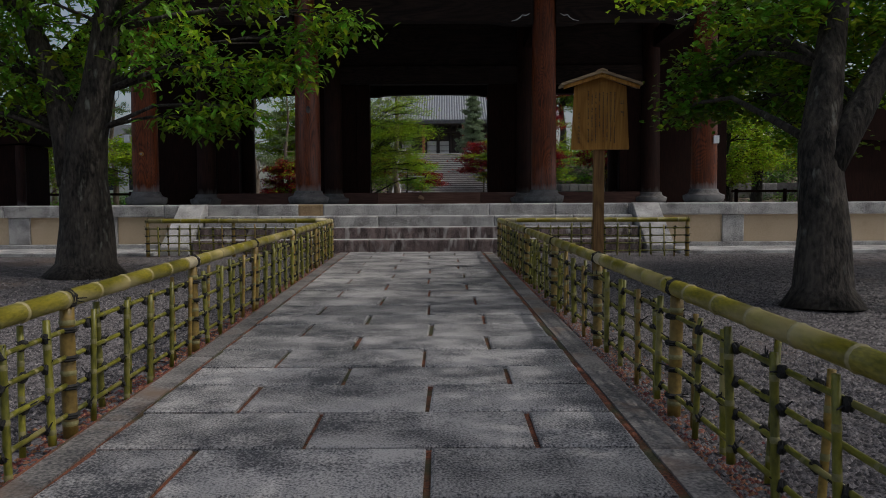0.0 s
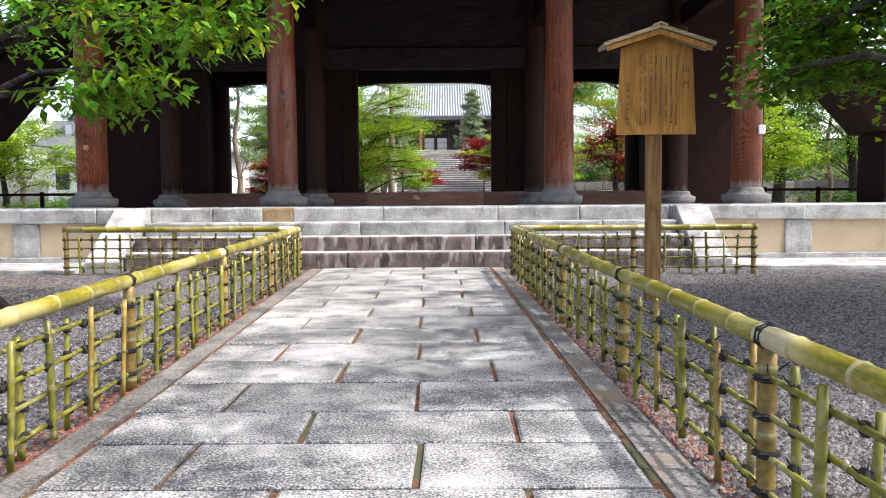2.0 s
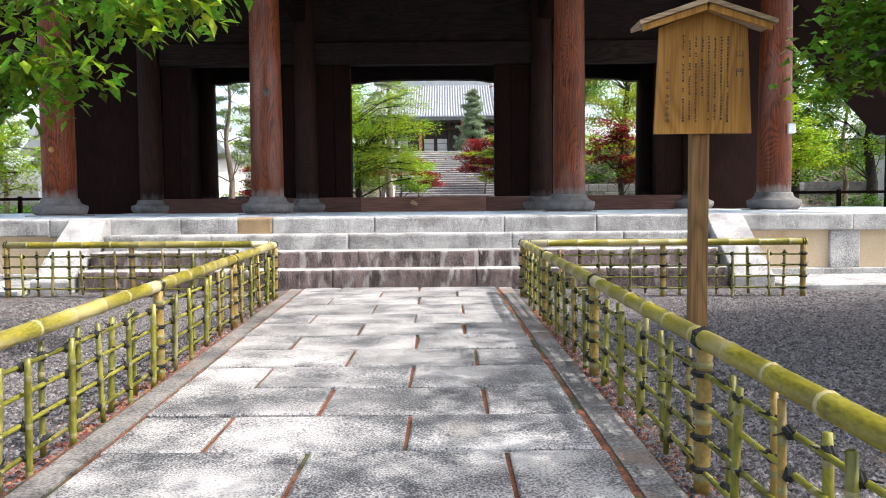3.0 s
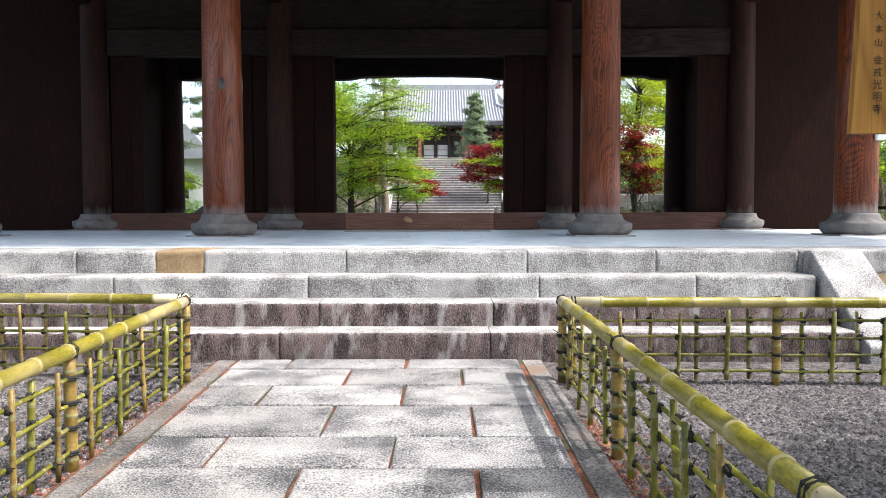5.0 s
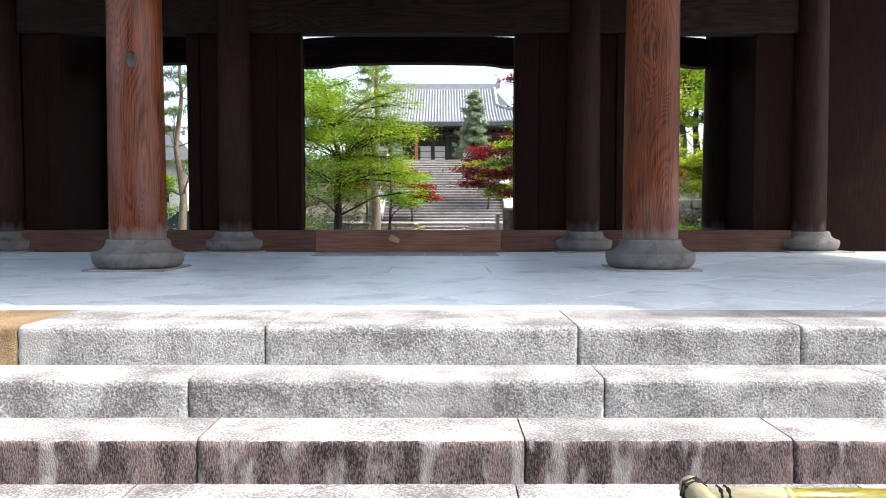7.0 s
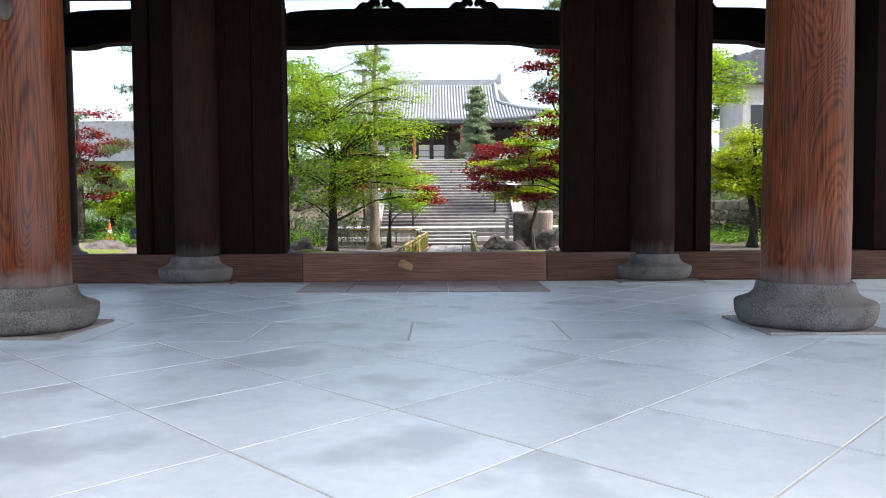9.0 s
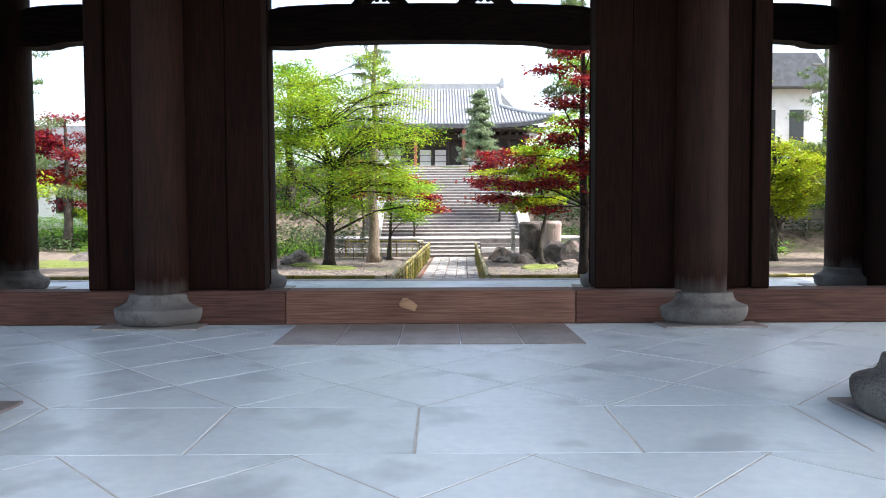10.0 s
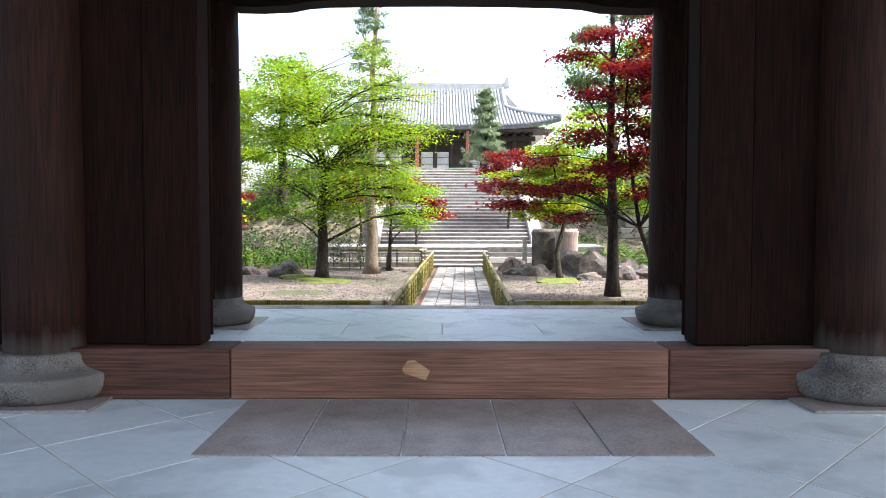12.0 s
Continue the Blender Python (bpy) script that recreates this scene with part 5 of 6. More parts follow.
# ---- trees seen through the side bays and past the gate ----
far_trees = [
    ("round_tree", "lime-green broadleaf tree by the garden edge", -12.0, 42, 7.0, 2.3, LEAF_LIME, LEAF_GREEN, 0.16),
    ("crimson_maple", "crimson maple in the far garden", -19.7, 41, 7.5, 2.4, LEAF_RED, None, 0.16),
    ("crimson_maple", "crimson maple in the far garden", -10.2, 36, 4.2, 1.9, LEAF_RED, LEAF_LIME, 0.14),
    ("round_tree", "dense green tree behind the maples", -8.0, 42, 8.5, 3.0, LEAF_GREEN, LEAF_LIME, 0.16),
    ("round_tree", "low lime-green tree behind the crimson maple", -18.6, 42.5, 4.2, 2.4, LEAF_LIME, LEAF_GREEN, 0.15),
    ("round_tree", "yellow-green tree before the stone wall", 16.5, 37, 6.2, 2.3, LEAF_YELLOW, LEAF_LIME, 0.15),
    ("crimson_maple", "crimson maple before the stone wall", 11.2, 35, 6.2, 2.1, LEAF_RED, LEAF_LIME, 0.14),
    ("round_tree", "yellow-green tree behind the gate", 13.6, 31, 5.6, 1.9, LEAF_YELLOW, LEAF_LIME, 0.13),
    ("round_tree", "tall yellow-green tree at the edge of the gravel", 17.6, 31, 8.8, 1.9, LEAF_YELLOW, LEAF_GREEN, 0.14),
    ("round_tree", "yellow-green tree by the hedge", 20.6, 38.5, 6.2, 2.2, LEAF_YELLOW, LEAF_LIME, 0.15),
    ("round_tree", "tall yellow-green tree behind the crimson maple", 12.8, 40.5, 10.5, 3.0, LEAF_YELLOW, LEAF_LIME, 0.16),
    ("round_tree", "green tree by the terrace", 10.5, 50, 9.5, 3.2, LEAF_GREEN, LEAF_YELLOW, 0.2),
    ("round_tree", "lime-green tree on the terrace", 19, 54, 9.0, 3.2, LEAF_LIME, LEAF_GREEN, 0.2),
    ("round_tree", "lime-green tree past the gate's side", -15.0, 24, 4.6, 2.6, LEAF_LIME, LEAF_GREEN, 0.13),
    ("round_tree", "lime-green tree past the gate's side", -19.5, 22, 5.0, 2.8, LEAF_LIME, LEAF_GREEN, 0.13),
    ("round_tree", "lime-green maple past the gate's side", 13.6, 20, 5.4, 2.6, LEAF_LIME, LEAF_GREEN, 0.13),
    ("round_tree", "bright green maple past the gate's side", 19.6, 23, 8.2, 3.2, LEAF_GREEN, LEAF_LIME, 0.13),
    ("round_tree", "green tree beside the yard", 24, 18, 7.0, 3.2, LEAF_GREEN, LEAF_DARK, 0.17),
    ("round_tree", "green tree beside the yard", -25, 20, 6.5, 3.2, LEAF_GREEN, LEAF_DARK, 0.17),
    ("round_tree", "airy green tree behind the lime-green maple", 17.0, 25, 9.2, 2.6, LEAF_GREEN, LEAF_LIME, 0.15),
    ("round_tree", "lime-green tree beside the garden bank", -10.0, 40, 7.6, 2.4, LEAF_LIME, LEAF_GREEN, 0.15),
    ("round_tree", "tall dense tree beyond the stair wing", 18.5, 14, 11.0, 4.4, LEAF_DARK, LEAF_GREEN, 0.2),
    ("round_tree", "tall dense tree beyond the stair wing", -19.5, 13, 10.5, 4.4, LEAF_DARK, LEAF_GREEN, 0.2),
    ("round_tree", "tall dark tree on the hill", 24, 66, 11, 4.4, LEAF_DARK, LEAF_GREEN, 0.28),
]
for k, (nm, lb, x, y, h, w, m, m2, sz) in enumerate(far_trees):
    tree(nm, lb, (x, y, ground_z(x, y)), [(0, 0, 0), (0.1, 0, h * 0.2), (-0.1, 0.1, h * 0.42), (0.1, 0, h * 0.65), (0, 0, h * 0.9)], 0.035 * h,
         random_clusters(100 + k, (0, 0, h * 0.62), (w, w * 0.7, h * 0.34), 30, w * 0.36, 0.4, 13), 0, sz * 1.1, 26, m, BARK, 200 + k, w * 0.1, 0.2, second=m2, aspect=0.65, flat=0.4, group="far trees")
for k, (x, y, h) in enumerate(((-10.6, 38, 8.5), (-14.9, 27, 8.6), (-21.5, 27, 7.0), (-9.9, 26, 7.9), (15.2, 27, 9.8), (20.5, 27, 7.0), (21.5, 42, 9.0), (-17.6, 26, 8.0))):
    cl = []
    rr = random.Random(k)
    for j in range(13):
        z = h * (0.32 + 0.66 * j / 12)
        a = j * 2.4 + k
        d = (1.15 - 0.8 * j / 12) * h * 0.17
        cl.append(((d * math.cos(a), d * math.sin(a), z), h * 0.095, 0.3, 10))
    tree("pine_tree", "garden pine with flat needle pads", (x, y, ground_z(x, y)), [(0, 0, 0), (0.12, 0, h * 0.25), (-0.15, 0, h * 0.5), (0.1, 0, h * 0.75), (0, 0, h)], 0.022 * h, cl, 0, 0.2, 16, NEEDLE, BARK_PALE, 300 + k, 0.13, pine=True, group="far trees")


def hedge(x0, x1, y, h, depth, z, label, seed, material=LEAF_DARK):
    rng = np.random.default_rng(seed)
    root = base("hedge", ((x0 + x1) / 2, y, z), label, "hedge")
    n = int((x1 - x0) * h * 60)
    c = np.stack([rng.uniform(x0, x1, n) - (x0 + x1) / 2, rng.uniform(-depth / 2, depth / 2, n), h * rng.uniform(0.05, 1, n) ** 0.8 + rng.normal(0, 0.05, n)], -1)
    leaf_mesh("leaves", c, 0.1, 12, 0.11, material, root, rng, 0.1, 0.6, 0.9)
    bm = bmesh.new()
    for k in range(int((x1 - x0) * 2)):
        x = rng.uniform(x0, x1) - (x0 + x1) / 2
        tube(bm, [(x, 0, 0), (x + rng.normal(0, 0.1), rng.normal(0, 0.1), h * 0.8)], [0.02, 0.008], 5)
    part("stem_thicket", bm, BARK, root)["kind"] = "stuff"
    return root


hedge(-8.6, -3.0, 33.6, 1.25, 0.9, BG, "clipped dark green hedge behind the maple", 1)
hedge(13.5, 30, 41, 1.2, 0.9, ground_z(15, 36), "long dark green hedge along the stone wall", 2)
hedge(-30, -11, 47, 1.3, 1.0, ground_z(-20, 47), "long green hedge in the far garden", 3, LEAF_GREEN)
hedge(15.0, 27, 17.5, 1.0, 0.9, ground_z(15, 17.5), "green hedge past the gate's side", 4, LEAF_GREEN)
hedge(-27, -14.5, 18.5, 0.9, 0.9, ground_z(15, 18), "green hedge past the gate's side", 5, LEAF_GREEN)


def undergrowth(name, n, region, size, material, label, seed):
    rng = np.random.default_rng(seed)
    pts = []
    while len(pts) < n:
        x, y = region(rng)
        if -3.8 < x < 5.3:
            continue
        pts.append((x, y, ground_z(x, y) + rng.uniform(0.05, 0.55)))
    root = base(name, (0, 0, 0), label, "shrubs", kind="stuff")
    leaf_mesh("leaves", pts, 0.22, 12, size, material, root, rng, 0.1, 0.6, 0.7)


undergrowth("bank_shrubs", 3600, lambda r: (r.uniform(-30, 34), r.uniform(38.5, 49)), 0.2, LEAF_DARK, "low dark green shrubs covering the bank beside the stairs", 1)
undergrowth("bank_shrubs", 2200, lambda r: (r.uniform(-30, 34), r.uniform(41, 48)), 0.22, LEAF_GREEN, "green shrubs on top of the bank", 2)
undergrowth("bank_shrubs", 1100, lambda r: (r.choice([-1, 1]) * r.uniform(5.2, 16), r.uniform(34, 38.4)), 0.15, LEAF_GREEN, "low green shrubs at the foot of the bank", 3)

# ---- garden path, fences, stones ----
def back_left(y):
    return -0.66 + 0.03 * (y - 15)


def back_right(y):
    return 1.03 + 0.035 * (y - 15)


gpath = base("garden_path", (0, 0, BG), "straight garden path of long pale stone slabs", "path", kind="structure")
bm = bmesh.new()
bm.faces.new([bm.verts.new(p) for p in ((back_left(15.1) - 0.1, 15.1, 0.012), (back_right(15.1) + 0.1, 15.1, 0.012), (back_right(34) + 0.1, 34, 0.012), (back_left(34) - 0.1, 34, 0.012))])
part("joint_bed", bm, JOINT, gpath)
rg = random.Random(3)
for lane in range(5):
    y = 15.1 - rg.uniform(0, 0.6)
    while y < 33.9:
        ln = rg.uniform(0.9, 1.5)
        a, b = max(y, 15.1), min(y + ln - 0.02, 33.95)
        if b - a > 0.1:
            f0, f1 = lane / 5, (lane + 1) / 5
            X = lambda f, q: back_left(q) + f * (back_right(q) - back_left(q))
            slab("paving_slab", [(X(f0, a) + 0.012, a), (X(f1, a) - 0.012, a), (X(f1, b) - 0.012, b), (X(f0, b) + 0.012, b)], lambda v: 0.035, 0.03, GRANITE, gpath, 0.006)
        y += ln
bz = lambda y: BG
fence([(back_left(y) - 0.2, y) for y in np.linspace(15.35, 33.6, 10)], bz, "low bamboo lattice fence beside the garden path", 15, detail=False)
fence([(back_right(y) + 0.2 - 0.15, y) for y in np.linspace(15.35, 33.6, 10)], bz, "low bamboo lattice fence beside the garden path", 16, detail=False)
fence([(x, 15.4) for x in (-0.95, -2.8, -4.6, -6.4, -8.2)], bz, "low dark bamboo fence behind the platform", 17, detail=False)
fence([(x, 15.4) for x in (1.12, 2.9, 4.7, 6.5, 8.3)], bz, "low dark bamboo fence behind the platform", 18, detail=False)
fence([(x, 33.1) for x in (-0.6, -1.7, -2.8, -3.9)], lambda y: BG + 0.12, "bamboo lattice fence at the foot of the stairs", 19, detail=False)


def rock(at, size, label, seed, material=ROCK, name="rock"):
    bm = bmesh.new()
    bmesh.ops.create_icosphere(bm, subdivisions=3, radius=1.0)
    for v in bm.verts:
        n = v.co.normalized()
        k = 1 + 0.35 * noise.noise(n * 1.3 + Vector((seed, 0, 0))) + 0.16 * noise.noise(n * 3.1 + Vector((0, seed, 0)))
        v.co = Vector((n.x * size[0] * k, n.y * size[1] * k, max(-0.15, n.z * size[2] * k)))
    ob = put(name, bm, material)
    ob.location = at
    ob.rotation_euler = (0, 0, seed * 1.3)
    return tagged(ob, label, "rock" if material is ROCK else "moss", "garden stones")


for k, (x, y, sx, sz) in enumerate(((-5.3, 29.6, 0.75, 0.75), (-6.9, 30.5, 0.5, 0.5), (2.75, 32.4, 0.6, 0.85), (2.6, 30.6, 0.45, 0.35), (3.35, 30.0, 0.55, 0.55), (3.2, 32.2, 0.4, 0.4), (5.4, 29.6, 0.8, 1.15), (6.2, 28.4, 0.5, 0.6), (5.0, 31.5, 0.9, 1.2),
                                    (6.6, 30.2, 0.7, 0.9), (6.9, 29.0, 0.6, 0.6), (4.9, 28.2, 0.45, 0.35), (-14.4, 32, 1.1, 0.6), (-2.1, 33.0, 0.3, 0.2), (-1.3, 31.8, 0.2, 0.14))):
    rock((x, y, BG), (sx, sx * 0.75, sz * 0.68), "rugged grey-brown garden rock set in the ground", k + 1)
for k, (x, y, r) in enumerate(((-3.8, 27.4, 1.0), (3.7, 27.3, 0.95), (-14.6, 30.5, 2.4), (-4.9, 28.8, 0.7))):
    rock((x, y, BG - 0.02), (r, r * 0.7, 0.13), "low moss mound round a tree foot", k + 31, MOSS, "moss_mound")
for x, y, r, h, m, lb in ((4.12, 33.3, 0.5, 1.6, ROCK, "dark upright stone drum in the garden"), (4.86, 32.5, 0.44, 1.62, PINK_STONE, "pale pinkish upright stone drum in the garden")):
    ob = put("stone_drum", lathe([(r * 0.92, 0), (r, 0.3), (r, h * 0.8), (r * 1.04, h * 0.88), (r * 1.04, h * 0.94), (r * 0.9, h)], 28), m, smooth=False)
    ob.location = (x, y, BG)
    tagged(ob, lb, "stone drum", "garden stones")
post = base("marker_post", (3.35, 33.4, BG), "slim pale stone post", "stone post")
part("shaft", block(-0.09, 0.09, -0.09, 0.09, 0, 1.25, 0.02), STEP, post)
part("cap", block(-0.11, 0.11, -0.11, 0.11, 1.25, 1.33, 0.02), STEP, post)

# ---- great stairs up to the hall ----
stairs = base("great_stairs", (0.65, 34, BG), "long flight of grey stone stairs up to the hall", "stairs", kind="structure")
rs = random.Random(9)


def flight(x0, x1, y0, z0, n, rise, tread, seg):
    for k in range(n):
        y, z = y0 + k * tread, z0 + k * rise
        last = k == n - 1
        # dark riser under a pale tread: shaded face and sunlit edge painted in
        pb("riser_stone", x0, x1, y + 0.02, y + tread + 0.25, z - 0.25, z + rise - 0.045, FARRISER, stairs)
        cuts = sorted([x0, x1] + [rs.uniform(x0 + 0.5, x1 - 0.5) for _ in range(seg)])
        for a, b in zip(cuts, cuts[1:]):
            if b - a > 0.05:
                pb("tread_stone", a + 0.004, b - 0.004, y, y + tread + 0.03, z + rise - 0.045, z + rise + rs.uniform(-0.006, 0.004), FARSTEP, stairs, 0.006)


flight(-0.75, 2.0, 33.95, BG, 5, 0.165, 0.37, 1)
pb("landing", -5.5, 7.0, 35.75, 38.4, -0.2, 0.20, FARSTEP, stairs, 0.02)
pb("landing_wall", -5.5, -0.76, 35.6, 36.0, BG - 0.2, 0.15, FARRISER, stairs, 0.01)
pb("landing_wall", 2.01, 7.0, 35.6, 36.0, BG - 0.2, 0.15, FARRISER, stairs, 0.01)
for k in range(3):
    for a, b in ((-5.2, -0.8), (2.05, 6.8)):
        pb("side_step", a, b, 34.6 + k * 0.35, 36.0, BG - 0.1, BG + 0.2 + k * 0.19, FARSTEP if k % 2 else FARRISER, stairs, 0.01)
flight(-2.75, 4.15, 38.2, 0.20, 24, 0.169, 0.375, 3)
for x in (-3.05, 4.45):
    o = [(38.0, 0.2), (38.0, 0.55), (47.3, 4.65), (48.0, 4.65), (48.0, 0.2)]
    bm = bmesh.new()
    a = [bm.verts.new((x - 0.28 - 0.65, p - 34, q - BG)) for p, q in o]
    b = [bm.verts.new((x + 0.28 - 0.65, p - 34, q - BG)) for p, q in o]
    bm.faces.new(a)
    bm.faces.new(b[::-1])
    for i in range(5):
        bm.faces.new((a[(i + 1) % 5], a[i], b[i], b[(i + 1) % 5]))
    bmesh.ops.recalc_face_normals(bm, faces=bm.faces)
    part("stair_cheek", bm, FARSTEP, stairs)
pb("top_landing", -6, 8, 47.1, 50, 3.9, 4.26, FARSTEP, stairs)

# stone retaining wall, block by block
wall = base("stone_wall", (20, 39.6, BG), "retaining wall of squared pale stone blocks", "stone wall", kind="structure")
pb("wall_backing", 8.6, 36, 39.9, 40.4, BG - 0.3, 1.5, FARRISER, wall)
for row in range(4):
    x = 8.6 + 0.3 * (row % 2)
    while x < 24:
        w = rs.uniform(0.5, 0.95)
        pb("wall_block", x + 0.012, x + w - 0.012, 39.55 + rs.uniform(-0.04, 0.04), 39.95, BG + row * 0.53 + 0.01, BG + row * 0.53 + 0.52, STONE_WALL, wall, 0.03)
        x += w

# ---- the main hall ----
hall = base("main_hall", (-0.4, 74, 4.25), "broad temple hall with a silver-grey tiled roof and dark timber front", "temple hall")
HW = 8.8
part("podium", block(-10.2, 10.2, -3.4, 14, 0, 0.55, 0.03), FARSTEP, hall)
part("front_wall", block(-HW, HW, 0.6, 13, 0.55, 5.6), HALL_WOOD, hall, "black-brown timber front wall")
for k in range(13):
    x = -HW + k * 2 * HW / 12
    m = HALL_RED if k in (7,) else HALL_WOOD
    ob = part("hall_post", lathe([(0.2, 0.55), (0.19, 5.7)], 14), HALL_WOOD, hall)
    ob.location = (x, 0.3, 0)
for k in range(12):
    x = -HW + (k + 0.5) * 2 * HW / 12
    part("paper_screen", block(x - 0.66, x + 0.66, 0.48, 0.56, 0.75, 3.3), PAPER if k % 3 != 1 else HALL_WOOD, hall)
    for j in range(4):
        part("screen_bar", block(x - 0.66, x + 0.66, 0.44, 0.5, 0.95 + 0.6 * j, 1.0 + 0.6 * j), HALL_WOOD, hall)
part("porch_post", block(2.75, 3.05, -2.9, -2.6, 0.55, 4.9, 0.02), HALL_RED, hall, "red-brown porch post")
part("porch_post", block(-1.75, -1.45, -2.9, -2.6, 0.55, 4.9, 0.02), HALL_RED, hall, "red-brown porch post")
part("tie_beam", block(-HW - 0.5, HW + 0.5, 0.05, 0.4, 4.3, 4.75, 0.02), HALL_WOOD, hall)
part("eave_band", block(-HW - 1.2, HW + 1.2, -1.2, 0.2, 5.2, 5.5, 0.02), HALL_WOOD, hall)
for k in range(25):
    x = -HW + k * 2 * HW / 24
    part("bracket", block(x - 0.16, x + 0.16, -0.9, 0.3, 4.75, 5.2, 0.02), HALL_WOOD, hall)


def roof_point(u, v):
    """u across from -1 to 1, v from the eave (0) to the ridge (1): a swept hip-and-gable roof."""
    half = 11.2 - 4.4 * min(1, v / 0.52) ** 0.9 if v < 0.52 else 6.8
    lift = 0.75 * abs(u) ** 5 * (1 - v) ** 2
    y = -3.2 + 9.8 * v
    z = 5.35 + 4.85 * (0.62 * v + 0.38 * v * v) + lift
    return Vector((u * half, y, z))


bm = bmesh.new()
NU, NV = 36, 14
grid = [[bm.verts.new(roof_point(-1 + 2 * i / NU, j / NV)) for i in range(NU + 1)] for j in range(NV + 1)]
for j in range(NV):
    for i in range(NU):
        bm.faces.new((grid[j][i], grid[j][i + 1], grid[j + 1][i + 1], grid[j + 1][i]))
under = [bm.verts.new(v.co + Vector((0, 0.1, -0.35))) for v in grid[0]]
for i in range(NU):
    bm.faces.new((under[i], under[i + 1], grid[0][i + 1], grid[0][i]))
# tile gaps take the darker roof colour, standing in for shade between ribs
part("roof", bm, ROOF_DARK, hall, "silver-grey roof of ribbed tiles")
ribs = bmesh.new()
for k in range(75):
    x = -11.0 + k * 22.0 / 74
    pts = []
    for j in range(15):
        v = j / 14
        half = (roof_point(1, v)).x
        if abs(x) <= half:
            p = roof_point(x / half, v)
            pts.append((p.x, p.y, p.z + 0.05))
    if len(pts) > 1:
        tube(ribs, pts, [0.095] * len(pts), 5)
part("tile_ribs", ribs, ROOF_TILE, hall)["kind"] = "stuff"
part("soffit", block(-10.7, 10.7, -3.0, 2, 5.02, 5.1), HALL_WOOD, hall)
part("ridge", block(-7.0, 7.0, 6.3, 6.9, 10.0, 10.75, 0.06), ROOF_TILE, hall)
for s in (-1, 1):
    part("ridge_end", prism([(s * 6.9, 10.2), (s * 7.4, 10.3), (s * 7.35, 11.25), (s * 7.1, 11.3), (s * 6.9, 10.8)], 6.25, 6.95), ROOF_TILE, hall)
    tube_bm = bmesh.new()
    tube(tube_bm, [roof_point(s, v) + Vector((0, 0, 0.14)) for v in np.linspace(0, 0.52, 8)], [0.2] * 8, 8)
    part("hip_ridge", tube_bm, ROOF_TILE, hall)
    tube_bm = bmesh.new()
    tube(tube_bm, [roof_point(s * 0.99, v) + Vector((0, 0, 0.14)) for v in np.linspace(0.52, 1, 6)], [0.2] * 6, 8)
    part("verge_ridge", tube_bm, ROOF_TILE, hall)
part("rear_slope", prism([(-11.0, 5.35), (11.0, 5.35), (6.8, 10.1), (-6.8, 10.1)], 6.6, 15.5), ROOF_TILE, hall)


# ---- other roofs and houses in the distance ----
def house(at, w, d, h, roof_h, label, roof=ROOF_DARK, wallm=WHITE_WALL, name="house", over=0.9):
    root = base(name, at, label, "building", "far buildings")
    part("wall", block(-w / 2, w / 2, -d / 2, d / 2, 0, h), wallm, root)
    part("roof", prism([(-w / 2 - over, h - 0.1), (w / 2 + over, h - 0.1), (w / 2 + over, h + 0.1), (w * 0.42, h + roof_h), (-w * 0.42, h + roof_h), (-w / 2 - over, h + 0.1)], -d / 2 - over, d / 2 + over), roof, root)
    part("ridge", block(-w * 0.43, w * 0.43, -0.3, 0.3, h + roof_h - 0.05, h + roof_h + 0.3, 0.04), roof, root)
    for k in range(int(w // 2.2)):
        x = -w / 2 + 1.2 + k * 2.2
        win = part("window", block(x - 0.55, x + 0.55, -d / 2 - 0.04, -d / 2 + 0.04, h * 0.35, h * 0.75), GLASS_DARK, root)
        part("frame", block(x - 0.65, x + 0.65, -d / 2 - 0.06, -d / 2 - 0.045, h * 0.75, h * 0.79), WHITE_BOX, win)
    return root


house((-24, 52, ground_z(-24, 52)), 14, 8, 4.5, 2.4, "low white-walled house with a pale grey tiled roof", ROOF_TILE)
house((26.8, 62, 4.2), 4.6, 5, 6.8, 2.4, "white-walled bell tower with an upswept dark tiled roof", ROOF_DARK, WHITE_WALL, "bell_tower", 1.3)
house((34, 34, BG), 12, 8, 4.6, 2.4, "white-walled house behind the hedge", ROOF_DARK)

# utility pole, parked car, cone, rails
pole = base("utility_pole", (22.3, 44.0, ground_z(22, 44)), "grey concrete utility pole with a cross-arm", "utility pole")
part("pole", lathe([(0.17, 0), (0.12, 9.0)], 14), STONE_WALL, pole)
part("cross_arm", block(-0.8, 0.8, -0.05, 0.05, 7.0, 7.12, 0.01), STONE_WALL, pole)
part("transformer", lathe([(0.0, 5.6), (0.25, 5.62), (0.25, 6.4), (0.0, 6.42)], 14), STONE_WALL, pole).location = (0.35, 0, 0)

cone = base("traffic_cone", (-17.6, 40, ground_z(-17.6, 40)), "orange traffic cone with a white band", "traffic cone")
part("foot", block(-0.25, 0.25, -0.25, 0.25, 0, 0.05, 0.01), ORANGE, cone)
part("body", lathe([(0.2, 0.05), (0.12, 0.45), (0.1, 0.6), (0.04, 0.95)], 16), ORANGE, cone)
part("band", lathe([(0.148, 0.4), (0.112, 0.56)], 16), WHITE_BOX, cone, "white band")

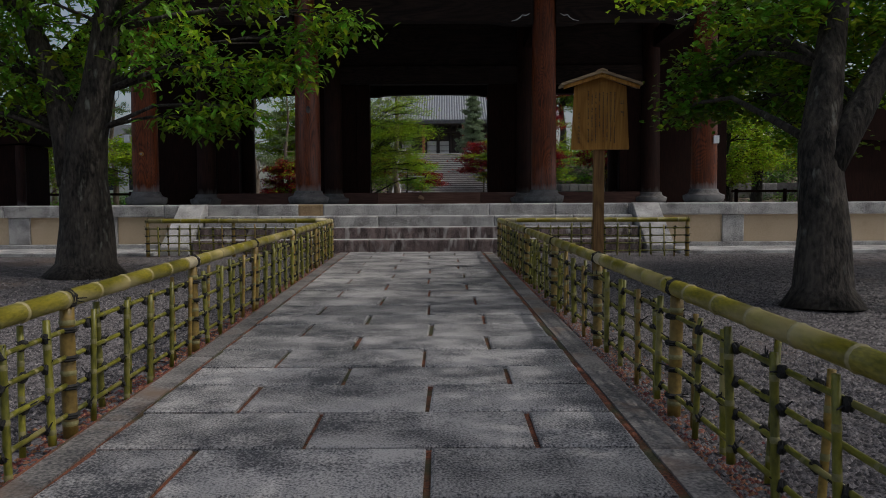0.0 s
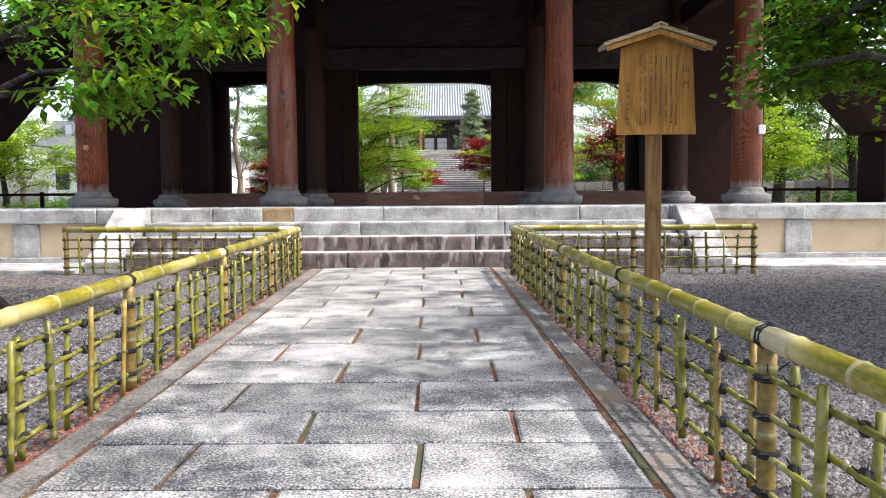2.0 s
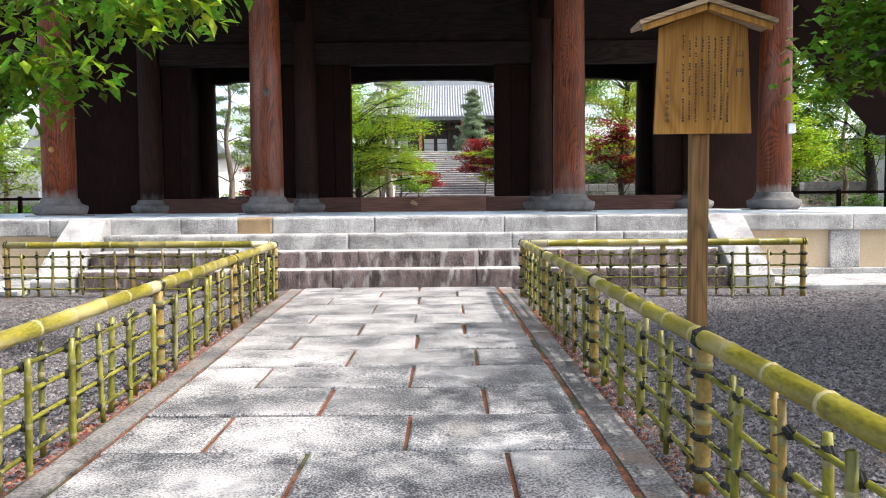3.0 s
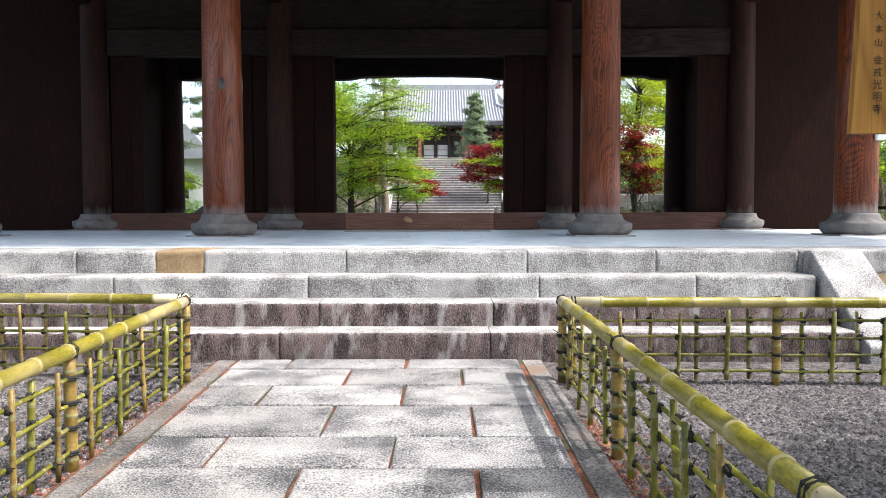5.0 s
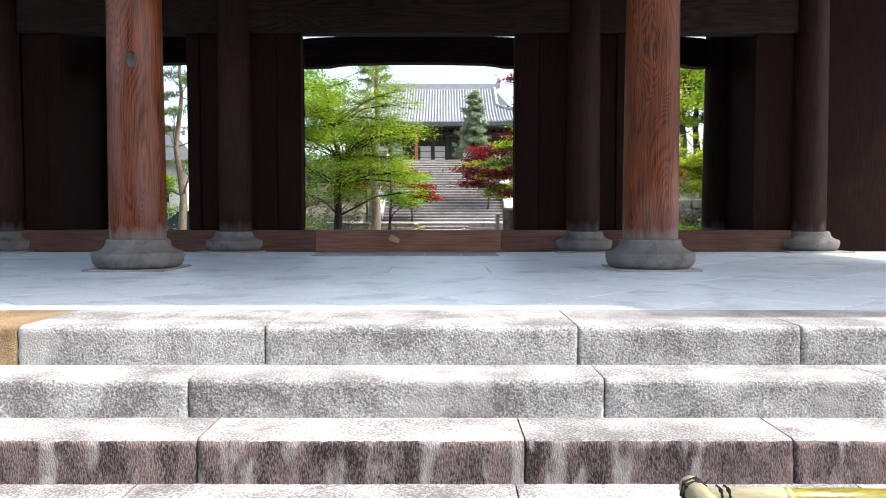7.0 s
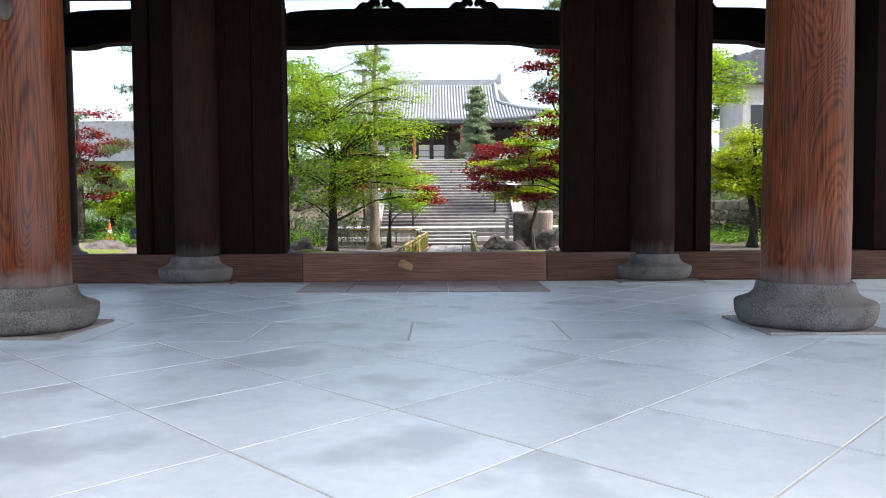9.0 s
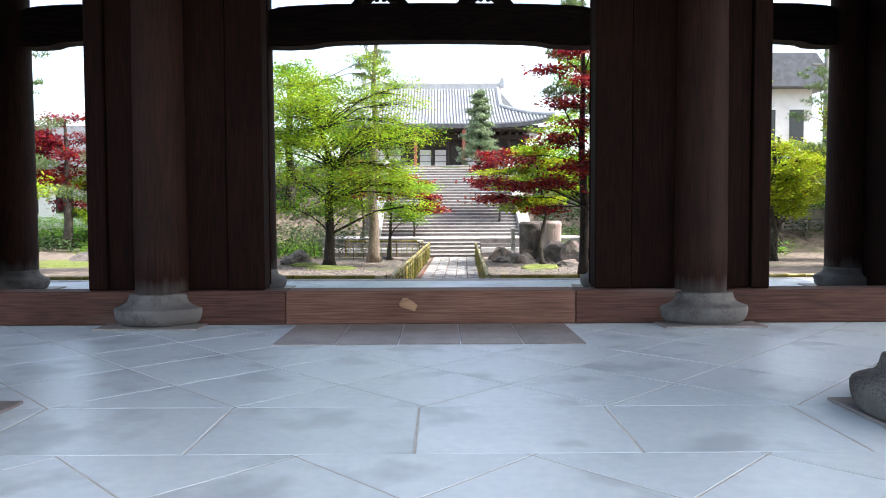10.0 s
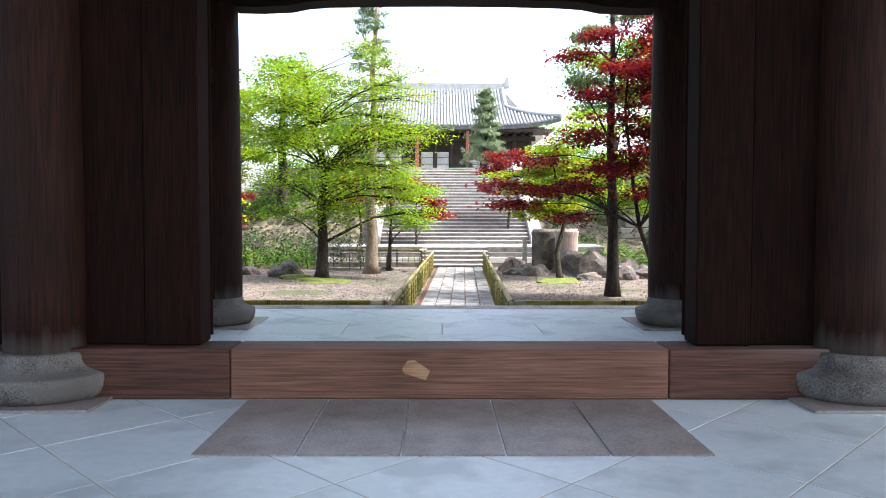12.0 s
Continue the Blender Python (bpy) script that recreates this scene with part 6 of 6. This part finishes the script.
car = base("parked_car", (-12.3, 35.5, ground_z(0, 35.5)), "dark blue parked car half hidden behind the gate", "car")
body = [(-2.1, 0.35), (-2.15, 0.7), (-1.95, 0.88), (-1.25, 0.98), (-0.7, 1.42), (0.7, 1.45), (1.35, 1.0), (2.0, 0.9), (2.15, 0.6), (2.1, 0.35)]
bmc = prism(body, -0.82, 0.82)
bmesh.ops.bevel(bmc, geom=list(bmc.edges), offset=0.06, segments=2, affect="EDGES")
part("body", bmc, CAR_PAINT, car, smooth=False)
part("side_window", prism([(-1.1, 1.0), (-0.66, 1.36), (0.66, 1.38), (1.15, 1.02)], -0.83, -0.815), GLASS_DARK, car)
for x in (-1.35, 1.35):
    for y in (-0.75, 0.75):
        wl = part("wheel", tube(bmesh.new(), [(0, -0.1, 0), (0, 0.1, 0)], [0.32, 0.32], 20), RUBBER, car)
        wl.location = (x, y, 0.32)
        part("rim", tube(bmesh.new(), [(0, -0.12, 0), (0, 0.12, 0)], [0.19, 0.19], 14), STEP, wl)

for s in (-1, 1):
    rail = base("wooden_railing", (s * 18.5, 15.8, ground_z(0, 15.8)), "dark wooden post-and-rail barrier past the gate", "railing", "wooden railings")
    for k in range(7):
        part("post", block(-6 + 2 * k - 0.06, -6 + 2 * k + 0.06, -0.06, 0.06, 0, 1.25, 0.01), DARK_WOOD, rail)
    for z in (0.55, 1.1):
        part("rail", block(-6.2, 6.2, -0.035, 0.035, z, z + 0.1, 0.01), DARK_WOOD, rail)

# loose gravel near the way
scatter_pebbles("loose_gravel", 90000, lambda r: ((way_right(-6) + 0.25 + abs(r.normal(0, 1)) * 2.2), r.uniform(-15.5, -1.7)), 0.0145, "loose grey pebbles beside the paved way")
scatter_pebbles("loose_gravel", 60000, lambda r: ((way_left(-6) - 0.3 - abs(r.normal(0, 1)) * 1.8), r.uniform(-15.5, -1.9)), 0.0145, "loose grey pebbles along the paved way")
scatter_pebbles("leaf_litter", 5000, lambda r: ((way_right(r_y) + 0.2 + abs(r.normal(0, 0.13))), r_y) if (r_y := r.uniform(-15.5, -3.0)) else None, 0.013, "reddish fallen leaf crumbs along the path edge").data.materials[0] = LITTER
scatter_pebbles("leaf_litter", 4000, lambda r: ((way_left(r_y) - 0.18 - abs(r.normal(0, 0.12))), r_y) if (r_y := r.uniform(-15.5, -2.5)) else None, 0.013, "reddish fallen leaf crumbs along the path edge").data.materials[0] = LITTER


def garden_spot(r):
    y = r.uniform(15.6, 33.5)
    a = abs(r.normal(0, 3.0))
    return (back_left(y) - 0.25 - a, y) if r.random() < 0.5 else (back_right(y) + 0.2 + a, y)


scatter_pebbles("garden_gravel", 14000, garden_spot, 0.028, "loose stones strewn over the garden earth")
